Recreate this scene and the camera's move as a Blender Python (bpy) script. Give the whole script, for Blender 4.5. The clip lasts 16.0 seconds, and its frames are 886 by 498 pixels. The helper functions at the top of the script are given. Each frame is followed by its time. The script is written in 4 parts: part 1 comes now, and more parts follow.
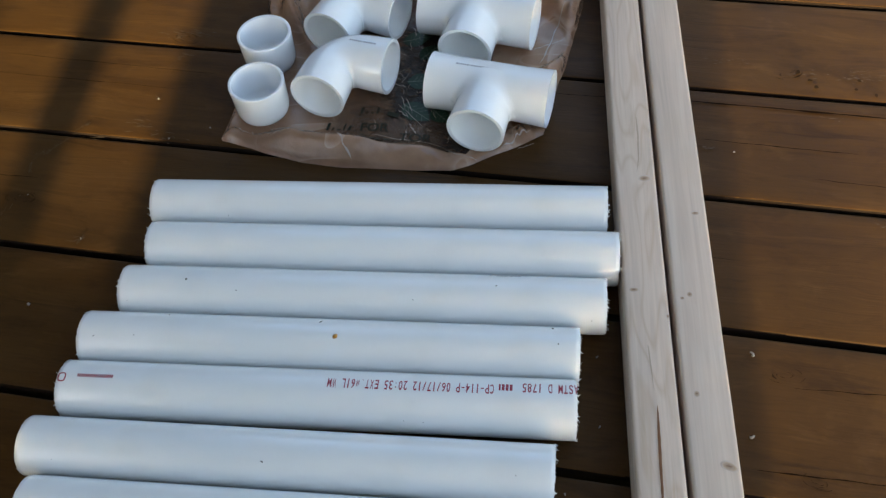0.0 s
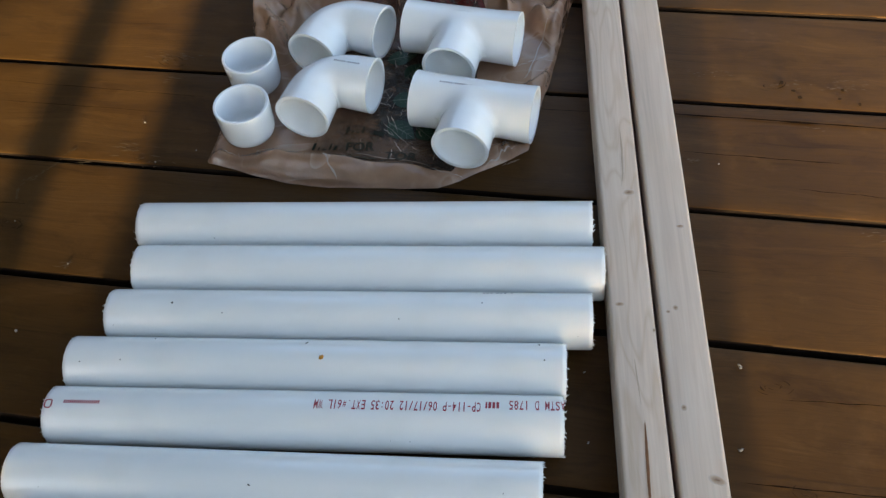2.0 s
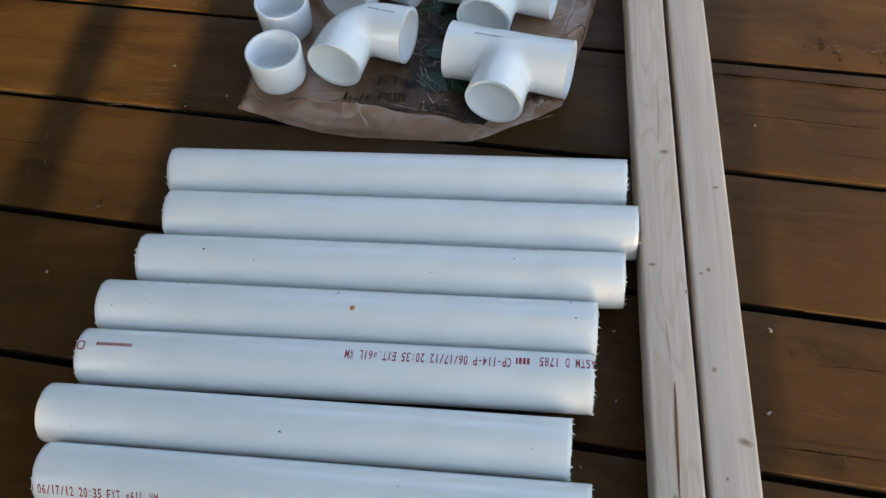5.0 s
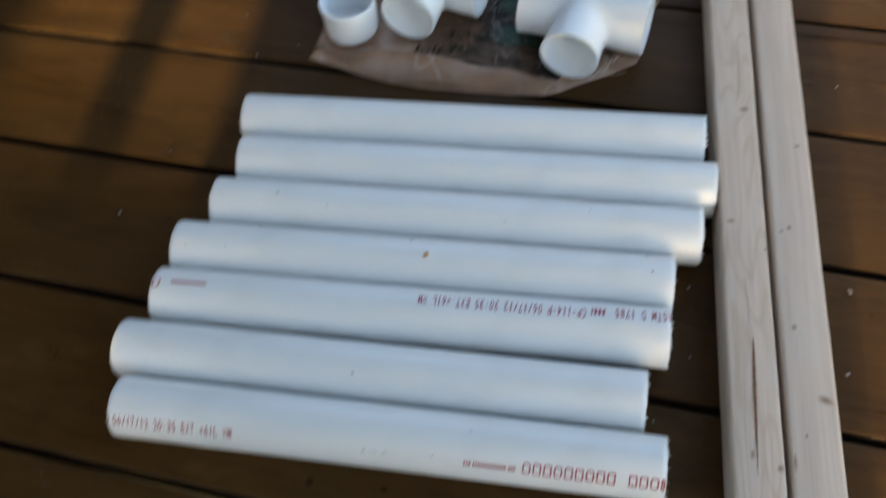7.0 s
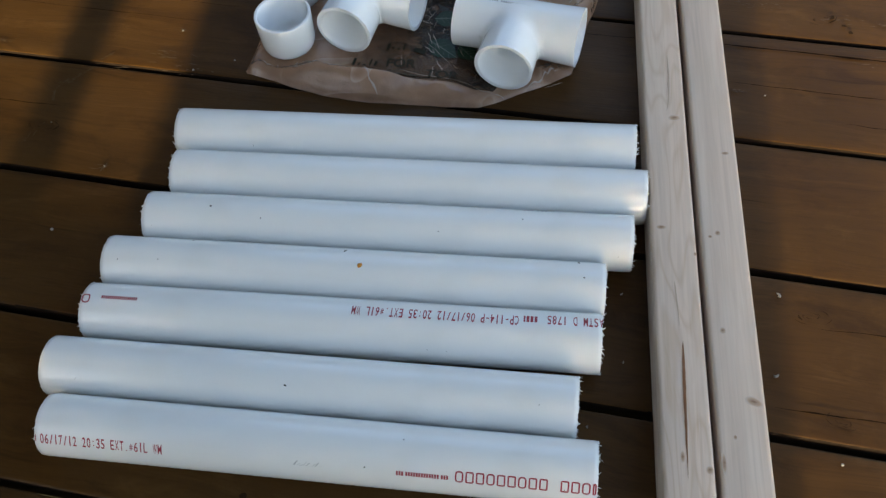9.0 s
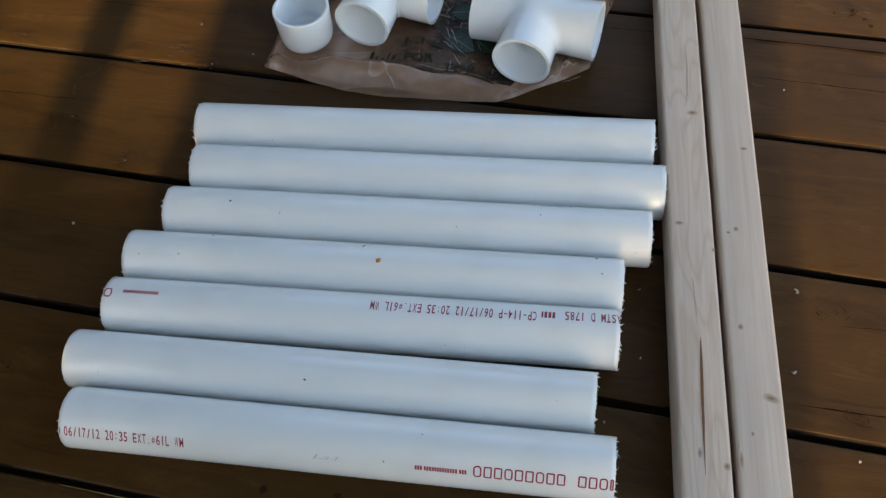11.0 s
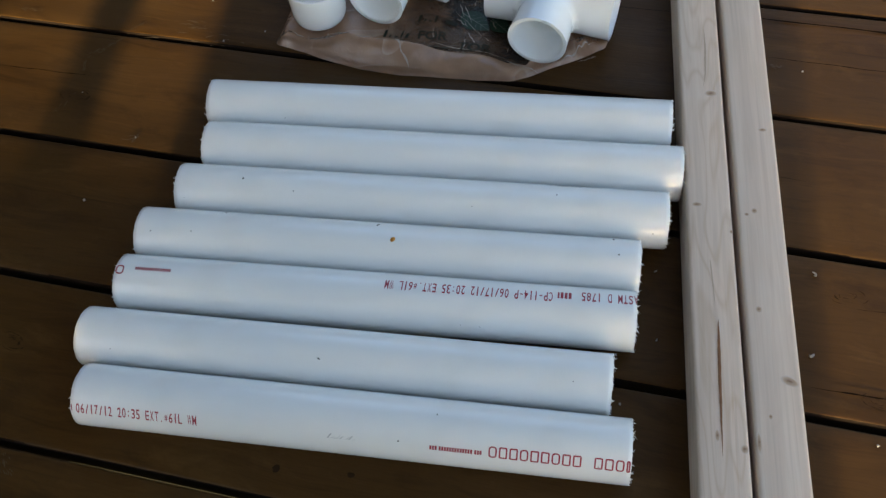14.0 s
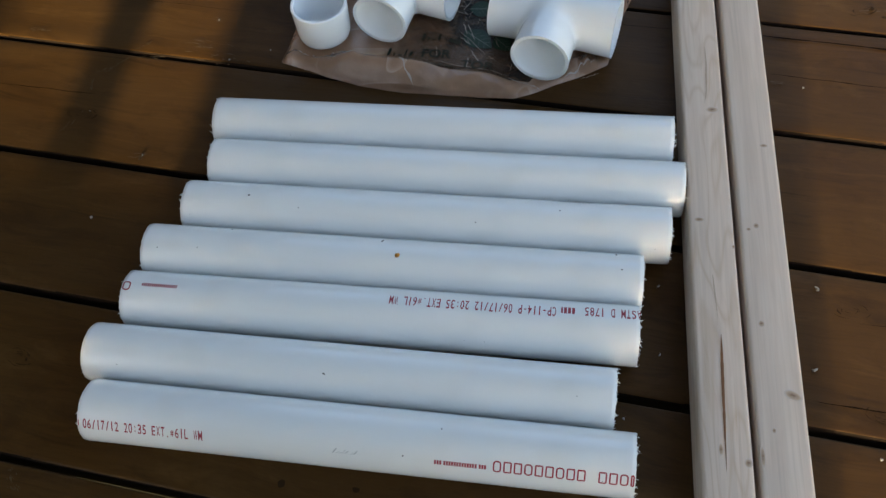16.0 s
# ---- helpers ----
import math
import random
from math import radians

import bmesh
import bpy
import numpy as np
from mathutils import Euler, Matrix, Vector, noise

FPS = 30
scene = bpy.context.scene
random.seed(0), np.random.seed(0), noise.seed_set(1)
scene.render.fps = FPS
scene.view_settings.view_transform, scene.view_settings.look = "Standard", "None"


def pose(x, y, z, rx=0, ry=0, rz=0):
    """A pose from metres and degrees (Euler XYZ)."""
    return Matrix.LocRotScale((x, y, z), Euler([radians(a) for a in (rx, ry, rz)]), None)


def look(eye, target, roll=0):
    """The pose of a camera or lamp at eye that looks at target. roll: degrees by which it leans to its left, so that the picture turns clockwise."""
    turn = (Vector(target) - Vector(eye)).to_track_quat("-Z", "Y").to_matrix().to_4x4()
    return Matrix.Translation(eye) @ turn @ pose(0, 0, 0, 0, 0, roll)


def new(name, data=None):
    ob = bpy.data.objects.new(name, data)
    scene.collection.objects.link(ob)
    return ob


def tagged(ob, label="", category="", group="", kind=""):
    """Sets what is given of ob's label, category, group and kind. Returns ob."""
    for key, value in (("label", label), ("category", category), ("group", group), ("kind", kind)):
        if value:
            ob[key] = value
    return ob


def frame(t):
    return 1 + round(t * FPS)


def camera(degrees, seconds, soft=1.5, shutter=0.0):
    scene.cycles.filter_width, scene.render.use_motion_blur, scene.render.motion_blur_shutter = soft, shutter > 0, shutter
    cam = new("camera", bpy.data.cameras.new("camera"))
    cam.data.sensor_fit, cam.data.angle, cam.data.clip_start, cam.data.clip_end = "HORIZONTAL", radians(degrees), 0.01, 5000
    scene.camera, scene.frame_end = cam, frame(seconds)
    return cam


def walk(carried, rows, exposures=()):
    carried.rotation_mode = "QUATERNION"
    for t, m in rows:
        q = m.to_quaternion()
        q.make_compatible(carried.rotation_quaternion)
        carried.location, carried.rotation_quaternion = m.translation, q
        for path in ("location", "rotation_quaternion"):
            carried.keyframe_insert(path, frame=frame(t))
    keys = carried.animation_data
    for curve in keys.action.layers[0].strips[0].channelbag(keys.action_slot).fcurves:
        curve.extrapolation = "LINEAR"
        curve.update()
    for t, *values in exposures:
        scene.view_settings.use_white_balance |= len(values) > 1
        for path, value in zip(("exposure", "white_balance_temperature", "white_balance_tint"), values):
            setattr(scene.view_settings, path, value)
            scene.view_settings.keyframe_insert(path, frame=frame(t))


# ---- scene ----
cam = camera(51.63, 16.0, soft=1.35, shutter=0.5)
PATH = [
    (0, (0.203, -0.422, 0.698), (-0.112, 0.687, -0.937), -6.6),
    (0.5, (0.205, -0.421, 0.699), (-0.11, 0.695, -0.93), -6.8),
    (1, (0.204, -0.419, 0.7), (-0.115, 0.7, -0.926), -6.6),
    (1.5, (0.211, -0.416, 0.698), (-0.114, 0.696, -0.932), -8.3),
    (2, (0.216, -0.417, 0.699), (-0.104, 0.717, -0.918), -7.7),
    (2.5, (0.209, -0.418, 0.695), (-0.081, 0.71, -0.93), -5.3),
    (3, (0.209, -0.419, 0.699), (-0.103, 0.708, -0.924), -6.7),
    (3.5, (0.205, -0.421, 0.697), (-0.112, 0.687, -0.937), -6.6),
    (4, (0.2, -0.424, 0.694), (-0.118, 0.673, -0.948), -6.4),
    (4.2, (0.199, -0.417, 0.7), (-0.12, 0.652, -0.96), -6.8),
    (6.3, (0.192, -0.423, 0.696), (-0.145, 0.61, -0.983), -7.5),
    (6.5, (0.193, -0.427, 0.694), (-0.149, 0.613, -0.98), -7.6),
    (6.8, (0.188, -0.435, 0.689), (-0.175, 0.607, -0.979), -8.6),
    (7, (0.166, -0.447, 0.682), (-0.228, 0.552, -1.005), -8.9),
    (7.2, (0.164, -0.462, 0.673), (-0.234, 0.470, -1.051), -8.5),
    (7.4, (0.181, -0.454, 0.682), (-0.167, 0.558, -1.008), -5.7),
    (7.5, (0.184, -0.45, 0.686), (-0.145, 0.588, -0.991), -4.7),
    (8, (0.184, -0.449, 0.681), (-0.162, 0.559, -1.012), -6.9),
    (8.5, (0.188, -0.45, 0.678), (-0.144, 0.554, -1.02), -6.9),
    (9, (0.192, -0.448, 0.677), (-0.133, 0.603, -0.993), -6.2),
    (9.2, (0.186, -0.446, 0.679), (-0.161, 0.573, -1.006), -7.7),
    (11.3, (0.188, -0.445, 0.684), (-0.162, 0.578, -0.998), -7.5),
    (11.5, (0.188, -0.45, 0.681), (-0.166, 0.586, -0.992), -7.6),
    (12, (0.188, -0.45, 0.684), (-0.176, 0.588, -0.987), -8.1),
    (12.5, (0.179, -0.452, 0.678), (-0.179, 0.556, -1.012), -8.1),
    (13, (0.175, -0.449, 0.672), (-0.162, 0.522, -1.043), -7.7),
    (13.5, (0.177, -0.449, 0.673), (-0.165, 0.541, -1.031), -7.5),
    (14, (0.177, -0.448, 0.676), (-0.172, 0.546, -1.023), -7.4),
    (14.5, (0.182, -0.45, 0.674), (-0.148, 0.578, -1.009), -6.4),
    (15, (0.176, -0.453, 0.68), (-0.189, 0.558, -1.007), -7.9),
    (15.5, (0.179, -0.453, 0.681), (-0.187, 0.593, -0.984), -7.5),
    (16, (0.178, -0.452, 0.68), (-0.185, 0.572, -0.999), -7.7),
]
walk(cam, [(t, look(eye, target, roll)) for t, eye, target, roll in PATH],
     exposures=[(0.0, 2.92, 6900, 13), (4.0, 2.92, 6900, 13), (9.0, 2.82, 6900, 13), (16.0, 2.74, 6900, 13)])

# ---- light: low evening sun behind the camera, clear blue sky ----
SUN_TO = Vector((0.10, -1.0, 0.2126)).normalized()
world = bpy.data.worlds.new("sky")
scene.world = world
world.use_nodes = True
wn = world.node_tree.nodes
sky = wn.new("ShaderNodeTexSky")
sky.sky_type = "NISHITA"
sky.sun_disc = False
sky.sun_elevation = math.asin(SUN_TO.z)
sky.sun_rotation = math.pi - 0.1
sky.dust_density = 1.6
world.node_tree.links.new(sky.outputs[0], wn["Background"].inputs[0])
wn["Background"].inputs[1].default_value = 0.10
sun_data = bpy.data.lights.new("sun", "SUN")
sun_data.energy, sun_data.angle, sun_data.color = 2.6, radians(1.4), (0.98, 0.85, 0.48)
sun = new("sun", sun_data)
sun.matrix_world = look(SUN_TO * 20, (0, 0, 0))


# ---- materials ----
class Mat:
    """Small helper round a node material."""

    def __init__(self, name, rough=0.5, color=(0.5, 0.5, 0.5), spec=0.5):
        self.m = bpy.data.materials.new(name)
        self.m.use_nodes = True
        self.t = self.m.node_tree
        self.b = self.t.nodes["Principled BSDF"]
        self.b.inputs["Roughness"].default_value = rough
        self.b.inputs["Base Color"].default_value = (*color, 1)
        self.b.inputs["Specular IOR Level"].default_value = spec
        self.co = self.t.nodes.new("ShaderNodeTexCoord").outputs["Object"]

    def node(self, kind, **values):
        n = self.t.nodes.new(kind)
        for k, v in values.items():
            n.inputs[k].default_value = v
        return n

    def link(self, a, b):
        self.t.links.new(a, b)

    def mapped(self, scale, source=None, random_shift=False):
        mp = self.node("ShaderNodeMapping")
        mp.inputs["Scale"].default_value = scale
        self.link(source or self.co, mp.inputs["Vector"])
        if random_shift:
            info = self.t.nodes.new("ShaderNodeObjectInfo")
            mul = self.t.nodes.new("ShaderNodeVectorMath")
            mul.operation = "SCALE"
            mul.inputs[0].default_value = (37.0, 11.0, 5.0)
            self.link(info.outputs["Random"], mul.inputs["Scale"])
            self.link(mul.outputs[0], mp.inputs["Location"])
        return mp.outputs[0]

    def noise(self, vec, scale, detail=4.0, rough=0.55, distort=0.0):
        n = self.node("ShaderNodeTexNoise", Scale=scale, Detail=detail, Roughness=rough, Distortion=distort)
        self.link(vec, n.inputs["Vector"])
        return n.outputs["Fac"]

    def ramp(self, fac, stops):
        r = self.t.nodes.new("ShaderNodeValToRGB")
        el = r.color_ramp.elements
        while len(el) < len(stops):
            el.new(0.5)
        for e, (p, c) in zip(el, stops):
            e.position, e.color = p, (*c, 1) if len(c) == 3 else c
        self.link(fac, r.inputs[0])
        return r.outputs[0]

    def mix(self, fac, a, b, mode="MIX"):
        n = self.t.nodes.new("ShaderNodeMix")
        n.data_type, n.blend_type = "RGBA", mode
        for sock, v in ((n.inputs[0], fac), (n.inputs[6], a), (n.inputs[7], b)):
            if isinstance(v, (int, float)):
                sock.default_value = v
            elif isinstance(v, tuple):
                sock.default_value = (*v, 1)
            else:
                self.link(v, sock)
        return n.outputs[2]

    def color(self, socket):
        self.link(socket, self.b.inputs["Base Color"])

    def rough(self, socket):
        self.link(socket, self.b.inputs["Roughness"])

    def bump(self, height, strength, distance):
        n = self.node("ShaderNodeBump", Strength=strength, Distance=distance)
        self.link(height, n.inputs["Height"])
        self.link(n.outputs[0], self.b.inputs["Normal"])


def knot_wood():
    """Brown in the middle, fading into the pale wood round it."""
    m = Mat("knot_wood", 0.6)
    gen = m.t.nodes.new("ShaderNodeTexCoord").outputs["Generated"]
    sub = m.t.nodes.new("ShaderNodeVectorMath")
    sub.operation = "MULTIPLY_ADD"
    sub.inputs[1].default_value = (2.0, 2.0, 0.0)
    sub.inputs[2].default_value = (-1.0, -1.0, 0.0)
    m.link(gen, sub.inputs[0])
    ln = m.t.nodes.new("ShaderNodeVectorMath")
    ln.operation = "LENGTH"
    m.link(sub.outputs[0], ln.inputs[0])
    ring = m.ramp(ln.outputs["Value"], [(0.0, (0.20, 0.105, 0.055)), (0.38, (0.34, 0.21, 0.125)), (0.62, (0.47, 0.33, 0.22)), (0.97, (0.60, 0.50, 0.415))])
    m.color(m.mix(m.ramp(m.noise(m.co, 500.0, 3.0), [(0.4, grey(0.0)), (0.7, grey(0.3))]), ring, (0.58, 0.48, 0.39)))
    return m.m


def grey(v):
    return (v, v, v)


def deck_wood():
    """Brown stain over wavering grain: broad smears, dark grain lines, weathered pale patches."""
    m = Mat("stained_deck_wood", 0.5, spec=0.14)
    w = m.mapped((1.0, 1.0, 1.0), random_shift=True)
    bend = m.node("ShaderNodeTexNoise", Scale=1.0, Detail=3.0, Roughness=0.5)
    m.link(m.mapped((5.0, 14.0, 14.0), random_shift=True), bend.inputs["Vector"])
    push = m.t.nodes.new("ShaderNodeVectorMath")
    push.operation = "MULTIPLY_ADD"
    push.inputs[1].default_value = (0.0, 0.030, 0.0)
    m.link(bend.outputs["Color"], push.inputs[0])
    m.link(m.co, push.inputs[2])
    bent = push.outputs[0]
    bands = m.noise(m.mapped((2.2, 34.0, 34.0), bent, True), 1.6, 4.0, 0.6, 0.9)
    lines = m.noise(m.mapped((2.6, 105.0, 105.0), bent, True), 1.7, 3.0, 0.55, 0.5)
    fine = m.noise(m.mapped((11.0, 300.0, 300.0), bent, True), 2.0, 3.0)
    broad = m.noise(m.mapped((3.0, 8.0, 8.0), random_shift=True), 2.0, 4.0, 0.6, 0.6)
    where = m.noise(m.mapped((4.0, 12.0, 12.0), random_shift=True), 1.3, 2.0, 0.5)
    worn = m.noise(w, 11.0, 6.0, 0.7)
    base = m.ramp(bands, [(0.24, (0.024, 0.0118, 0.0034)), (0.44, (0.053, 0.0272, 0.0076)), (0.57, (0.054, 0.0280, 0.0078)), (0.80, (0.086, 0.047, 0.0135))])
    drawn = m.mix(1.0, m.ramp(lines, [(0.28, grey(0.75)), (0.40, grey(0.0)), (0.62, grey(0.0)), (0.76, grey(0.25))]), m.ramp(where, [(0.36, grey(0.15)), (0.62, grey(1.0))]), "MULTIPLY")
    base = m.mix(drawn, base, (0.018, 0.0088, 0.0028))
    base = m.mix(m.ramp(broad, [(0.40, grey(0.0)), (0.64, grey(0.75))]), base, (0.062, 0.0335, 0.0102))
    base = m.mix(m.ramp(fine, [(0.46, grey(0.0)), (0.66, grey(0.15))]), base, (0.020, 0.0096, 0.0032))
    base = m.mix(m.ramp(worn, [(0.60, grey(0.0)), (0.76, grey(0.4))]), base, (0.105, 0.064, 0.028))
    blotch = m.noise(m.mapped((8.0, 24.0, 24.0), bent, True), 1.5, 6.0, 0.68, 0.5)
    base = m.mix(m.ramp(blotch, [(0.34, grey(0.6)), (0.48, grey(0.0)), (0.57, grey(0.0)), (0.76, grey(0.6))]), base, m.ramp(blotch, [(0.48, (0.028, 0.0142, 0.0046)), (0.52, (0.098, 0.057, 0.0205))]))
    info = m.t.nodes.new("ShaderNodeObjectInfo")
    tone = m.ramp(info.outputs["Random"], [(0.0, (0.99, 0.87, 0.79)), (1.0, (1.30, 1.15, 1.03))])
    m.color(m.mix(1.0, base, tone, "MULTIPLY"))
    m.rough(m.mix(0.5, m.ramp(worn, [(0.3, grey(0.34)), (0.75, grey(0.60))]), m.ramp(broad, [(0.35, grey(0.36)), (0.65, grey(0.58))])))
    m.bump(m.mix(0.35, m.mix(0.5, bands, lines), fine), 0.5, 0.0010)
    return m.m


def pvc(name, rough, tint=(0.80, 0.815, 0.80), spec=0.8):
    m = Mat(name, rough, spec=spec)
    dirt = m.noise(m.co, 20.0, 2.0, 0.5)
    long = m.noise(m.mapped((5.0, 60.0, 60.0)), 3.0, 4.0)
    c = m.mix(m.ramp(dirt, [(0.55, grey(0.0)), (0.82, grey(0.22))]), tint, (0.62, 0.62, 0.57))
    c = m.mix(m.ramp(long, [(0.5, grey(0.0)), (0.8, grey(0.10))]), c, (0.70, 0.70, 0.66))
    m.color(c)
    m.rough(m.ramp(dirt, [(0.3, grey(rough)), (0.8, grey(rough + 0.10))]))
    m.b.inputs["Subsurface Weight"].default_value = 0.05
    m.b.inputs["Subsurface Radius"].default_value = (0.006, 0.005, 0.004)
    m.b.inputs["Subsurface Scale"].default_value = 0.6
    m.bump(m.noise(m.mapped((20.0, 300.0, 300.0)), 2.0, 3.0), 0.05, 0.0004)
    return m.m


def lumber_wood(name, shift, streak):
    """Sawn whitewood: pale cream, with wavering growth lines along y and a few brownish flames."""
    m = Mat(name, 0.62, spec=0.3)

    def at(scale, k):
        mp = m.node("ShaderNodeMapping")
        mp.inputs["Scale"].default_value = scale
        mp.inputs["Location"].default_value = (shift * k, shift * 0.7 * k, 0.3)
        m.link(m.co, mp.inputs["Vector"])
        return mp.outputs[0]

    grain = m.noise(at((34.0, 1.5, 34.0), 1.0), 2.6, 5.0, 0.6, 0.9)
    bow = m.noise(at((22.0, 3.2, 22.0), 2.0), 1.0, 2.0, 0.5)
    rings = m.t.nodes.new("ShaderNodeMath")
    rings.operation = "PINGPONG"
    rings.inputs[1].default_value = 0.5
    many = m.t.nodes.new("ShaderNodeMath")
    many.operation = "MULTIPLY"
    many.inputs[1].default_value = 15.0
    m.link(bow, many.inputs[0])
    m.link(many.outputs[0], rings.inputs[0])
    fine = m.noise(m.mapped((500.0, 9.0, 500.0)), 1.0, 2.0)
    blot = m.noise(m.mapped((14.0, 5.0, 14.0)), 1.6, 3.0)
    flame = m.noise(at((40.0, 4.5, 40.0), 3.0), 1.5, 3.0, 0.6, 1.2)
    c = m.ramp(grain, [(0.25, (0.56, 0.444, 0.354)), (0.50, (0.66, 0.532, 0.429)), (0.78, (0.71, 0.600, 0.498))])
    c = m.mix(m.ramp(rings.outputs[0], [(0.30, grey(0.0)), (0.48, grey(streak))]), c, (0.50, 0.355, 0.235))
    c = m.mix(m.ramp(flame, [(0.60, grey(0.0)), (0.80, grey(streak * 1.5))]), c, (0.46, 0.30, 0.185))
    c = m.mix(m.ramp(blot, [(0.55, grey(0.0)), (0.75, grey(0.3))]), c, (0.56, 0.45, 0.33))
    c = m.mix(m.ramp(fine, [(0.45, grey(0.0)), (0.75, grey(0.24))]), c, (0.42, 0.34, 0.25))
    m.color(c)
    m.bump(m.mix(0.5, grain, fine), 0.3, 0.0006)
    return m.m


def plain(name, color, rough=0.6, var=0.25, scale=60.0, spec=0.5):
    m = Mat(name, rough, spec=spec)
    n = m.noise(m.co, scale, 4.0)
    dark = tuple(c * (1 - var) for c in color)
    m.color(m.mix(n, dark, color))
    return m.m


def film(name, color, clear, rough=0.28):
    """Thin crushed plastic film: partly see-through, glossy, whitened along its creases."""
    m = Mat(name, rough, color)
    n = m.noise(m.co, 34.0, 4.0)
    c = m.mix(m.ramp(n, [(0.3, grey(0.0)), (0.75, grey(1.0))]), tuple(c * 0.70 for c in color), color)
    long = m.noise(m.mapped((1.0, 0.35, 1.0)), 17.0, 1.0, 0.4, 0.5)
    wide = m.noise(m.mapped((0.35, 1.0, 1.0)), 30.0, 1.0, 0.4, 0.6)
    fade = m.ramp(m.noise(m.co, 15.0, 2.0), [(0.44, grey(0.0)), (0.66, grey(0.5))])
    line = [(0.440, grey(0.0)), (0.50, grey(1.0)), (0.515, grey(0.0))]
    white = m.mix(1.0, m.mix(1.0, m.ramp(long, line), m.ramp(wide, line), "LIGHTEN"), fade, "MULTIPLY")
    m.color(m.mix(white, c, (0.70, 0.55, 0.45)))
    m.link(m.ramp(white, [(0.0, grey(1.0 - clear)), (1.0, grey(0.9))]), m.b.inputs["Alpha"])
    fold = m.mix(0.5, m.ramp(long, [(0.30, grey(0.0)), (0.50, grey(1.0)), (0.70, grey(0.2))]), m.ramp(wide, [(0.30, grey(0.0)), (0.50, grey(1.0)), (0.70, grey(0.2))]))
    m.bump(m.mix(0.3, fold, m.noise(m.co, 80.0, 4.0, 0.6, 1.5)), 0.55, 0.006)
    m.b.inputs["Specular IOR Level"].default_value = 1.0
    return m.m


def print_film():
    """Near-black ink with dull red towards the back, and a thinner brown layer at the front and left that darkens the
    film, worn through to the film in places.
    """
    m = Mat("dark_bag_print", 0.26)
    wob = m.noise(m.co, 60.0, 3.0, 0.6, 1.0)
    patch = m.noise(m.co, 40.0, 4.0, 0.6, 1.2)
    sep = m.t.nodes.new("ShaderNodeSeparateXYZ")
    m.link(m.co, sep.inputs[0])
    c = m.mix(m.ramp(patch, [(0.42, grey(0.0)), (0.56, grey(1.0))]), (0.012, 0.009, 0.007), (0.040, 0.024, 0.016))
    shift = m.t.nodes.new("ShaderNodeMath")
    shift.operation = "MULTIPLY_ADD"
    shift.inputs[1].default_value = 0.05
    m.link(patch, shift.inputs[0])
    m.link(sep.outputs["X"], shift.inputs[2])
    front = m.ramp(sep.outputs["Y"], [(0.192, grey(1.0)), (0.212, grey(0.0))])
    brown = m.mix(front, m.ramp(shift.outputs[0], [(-0.016, grey(1.0)), (0.006, grey(0.0))]), m.ramp(shift.outputs[0], [(0.050, grey(1.0)), (0.072, grey(0.0))]))
    c = m.mix(brown, c, (0.135, 0.076, 0.045))
    far = m.ramp(sep.outputs["Y"], [(0.335, grey(0.0)), (0.375, grey(1.0))])
    c = m.mix(m.mix(1.0, far, m.ramp(wob, [(0.40, grey(0.0)), (0.55, grey(1.0))]), "MULTIPLY"), c, (0.13, 0.018, 0.014))
    m.color(c)
    worn = m.noise(m.mapped((1.0, 1.6, 1.0)), 52.0, 5.0, 0.65, 1.6)
    thin = m.ramp(worn, [(0.54, grey(0.96)), (0.68, grey(0.30))])
    side = m.t.nodes.new("ShaderNodeMapRange")
    side.inputs["From Min"].default_value, side.inputs["From Max"].default_value = -0.062, -0.022
    m.link(shift.outputs[0], side.inputs["Value"])
    m.link(m.mix(brown, thin, m.mix(1.0, m.ramp(worn, [(0.45, grey(0.80)), (0.70, grey(0.40))]), side.outputs[0], "MULTIPLY")), m.b.inputs["Alpha"])
    m.b.inputs["Specular IOR Level"].default_value = 0.35
    m.bump(m.noise(m.co, 70.0, 4.0, 0.6, 1.5), 0.8, 0.005)
    return m.m


DECK = deck_wood()
PIPE = pvc("white_pvc_pipe", 0.125, (0.81, 0.825, 0.81), 0.70)
FIT = pvc("white_pvc_fitting", 0.035, (0.80, 0.84, 0.86))
CUT = plain("sawn_pvc_edge", (0.80, 0.80, 0.77), 0.7, 0.2, 400.0)
PINE_A = lumber_wood("whitewood_grain", 0.3, 0.42)
PINE_B = lumber_wood("whitewood_pale", 4.1, 0.05)
KNOT = knot_wood()
STREAK = plain("streak_wood", (0.50, 0.385, 0.29), 0.65, 0.2, 300.0)
DULL = plain("dusty_plastic", (0.33, 0.31, 0.29), 0.7, 0.3, 400.0)
BORE = pvc("white_pvc_bore", 0.30, (0.79, 0.835, 0.85))
SCUFF = plain("raw_scuffed_wood", (0.088, 0.054, 0.025), 0.75, 0.4, 300.0)
CREASE = plain("whitened_film_crease", (0.40, 0.33, 0.28), 0.35, 0.2, 300.0)
SPLIT = plain("split_wood", (0.25, 0.105, 0.038), 0.7, 0.4, 300.0)
RED = plain("red_ink", (0.37, 0.030, 0.050), 0.45, 0.25, 900.0)
GREY_INK = plain("grey_ink", (0.16, 0.17, 0.18), 0.5, 0.3, 900.0)
STAMP_INK = plain("stamp_ink", (0.27, 0.29, 0.32), 0.5, 0.5, 900.0)
FAINT_INK = plain("faint_grey_ink", (0.50, 0.52, 0.52), 0.5, 0.2, 900.0)
BAG = film("tan_plastic_film", (0.56, 0.335, 0.215), 0.34, 0.14)
PRINT = print_film()
LEAF = plain("green_leaf_ink", (0.020, 0.058, 0.034), 0.4, 0.5, 220.0, 0.25)
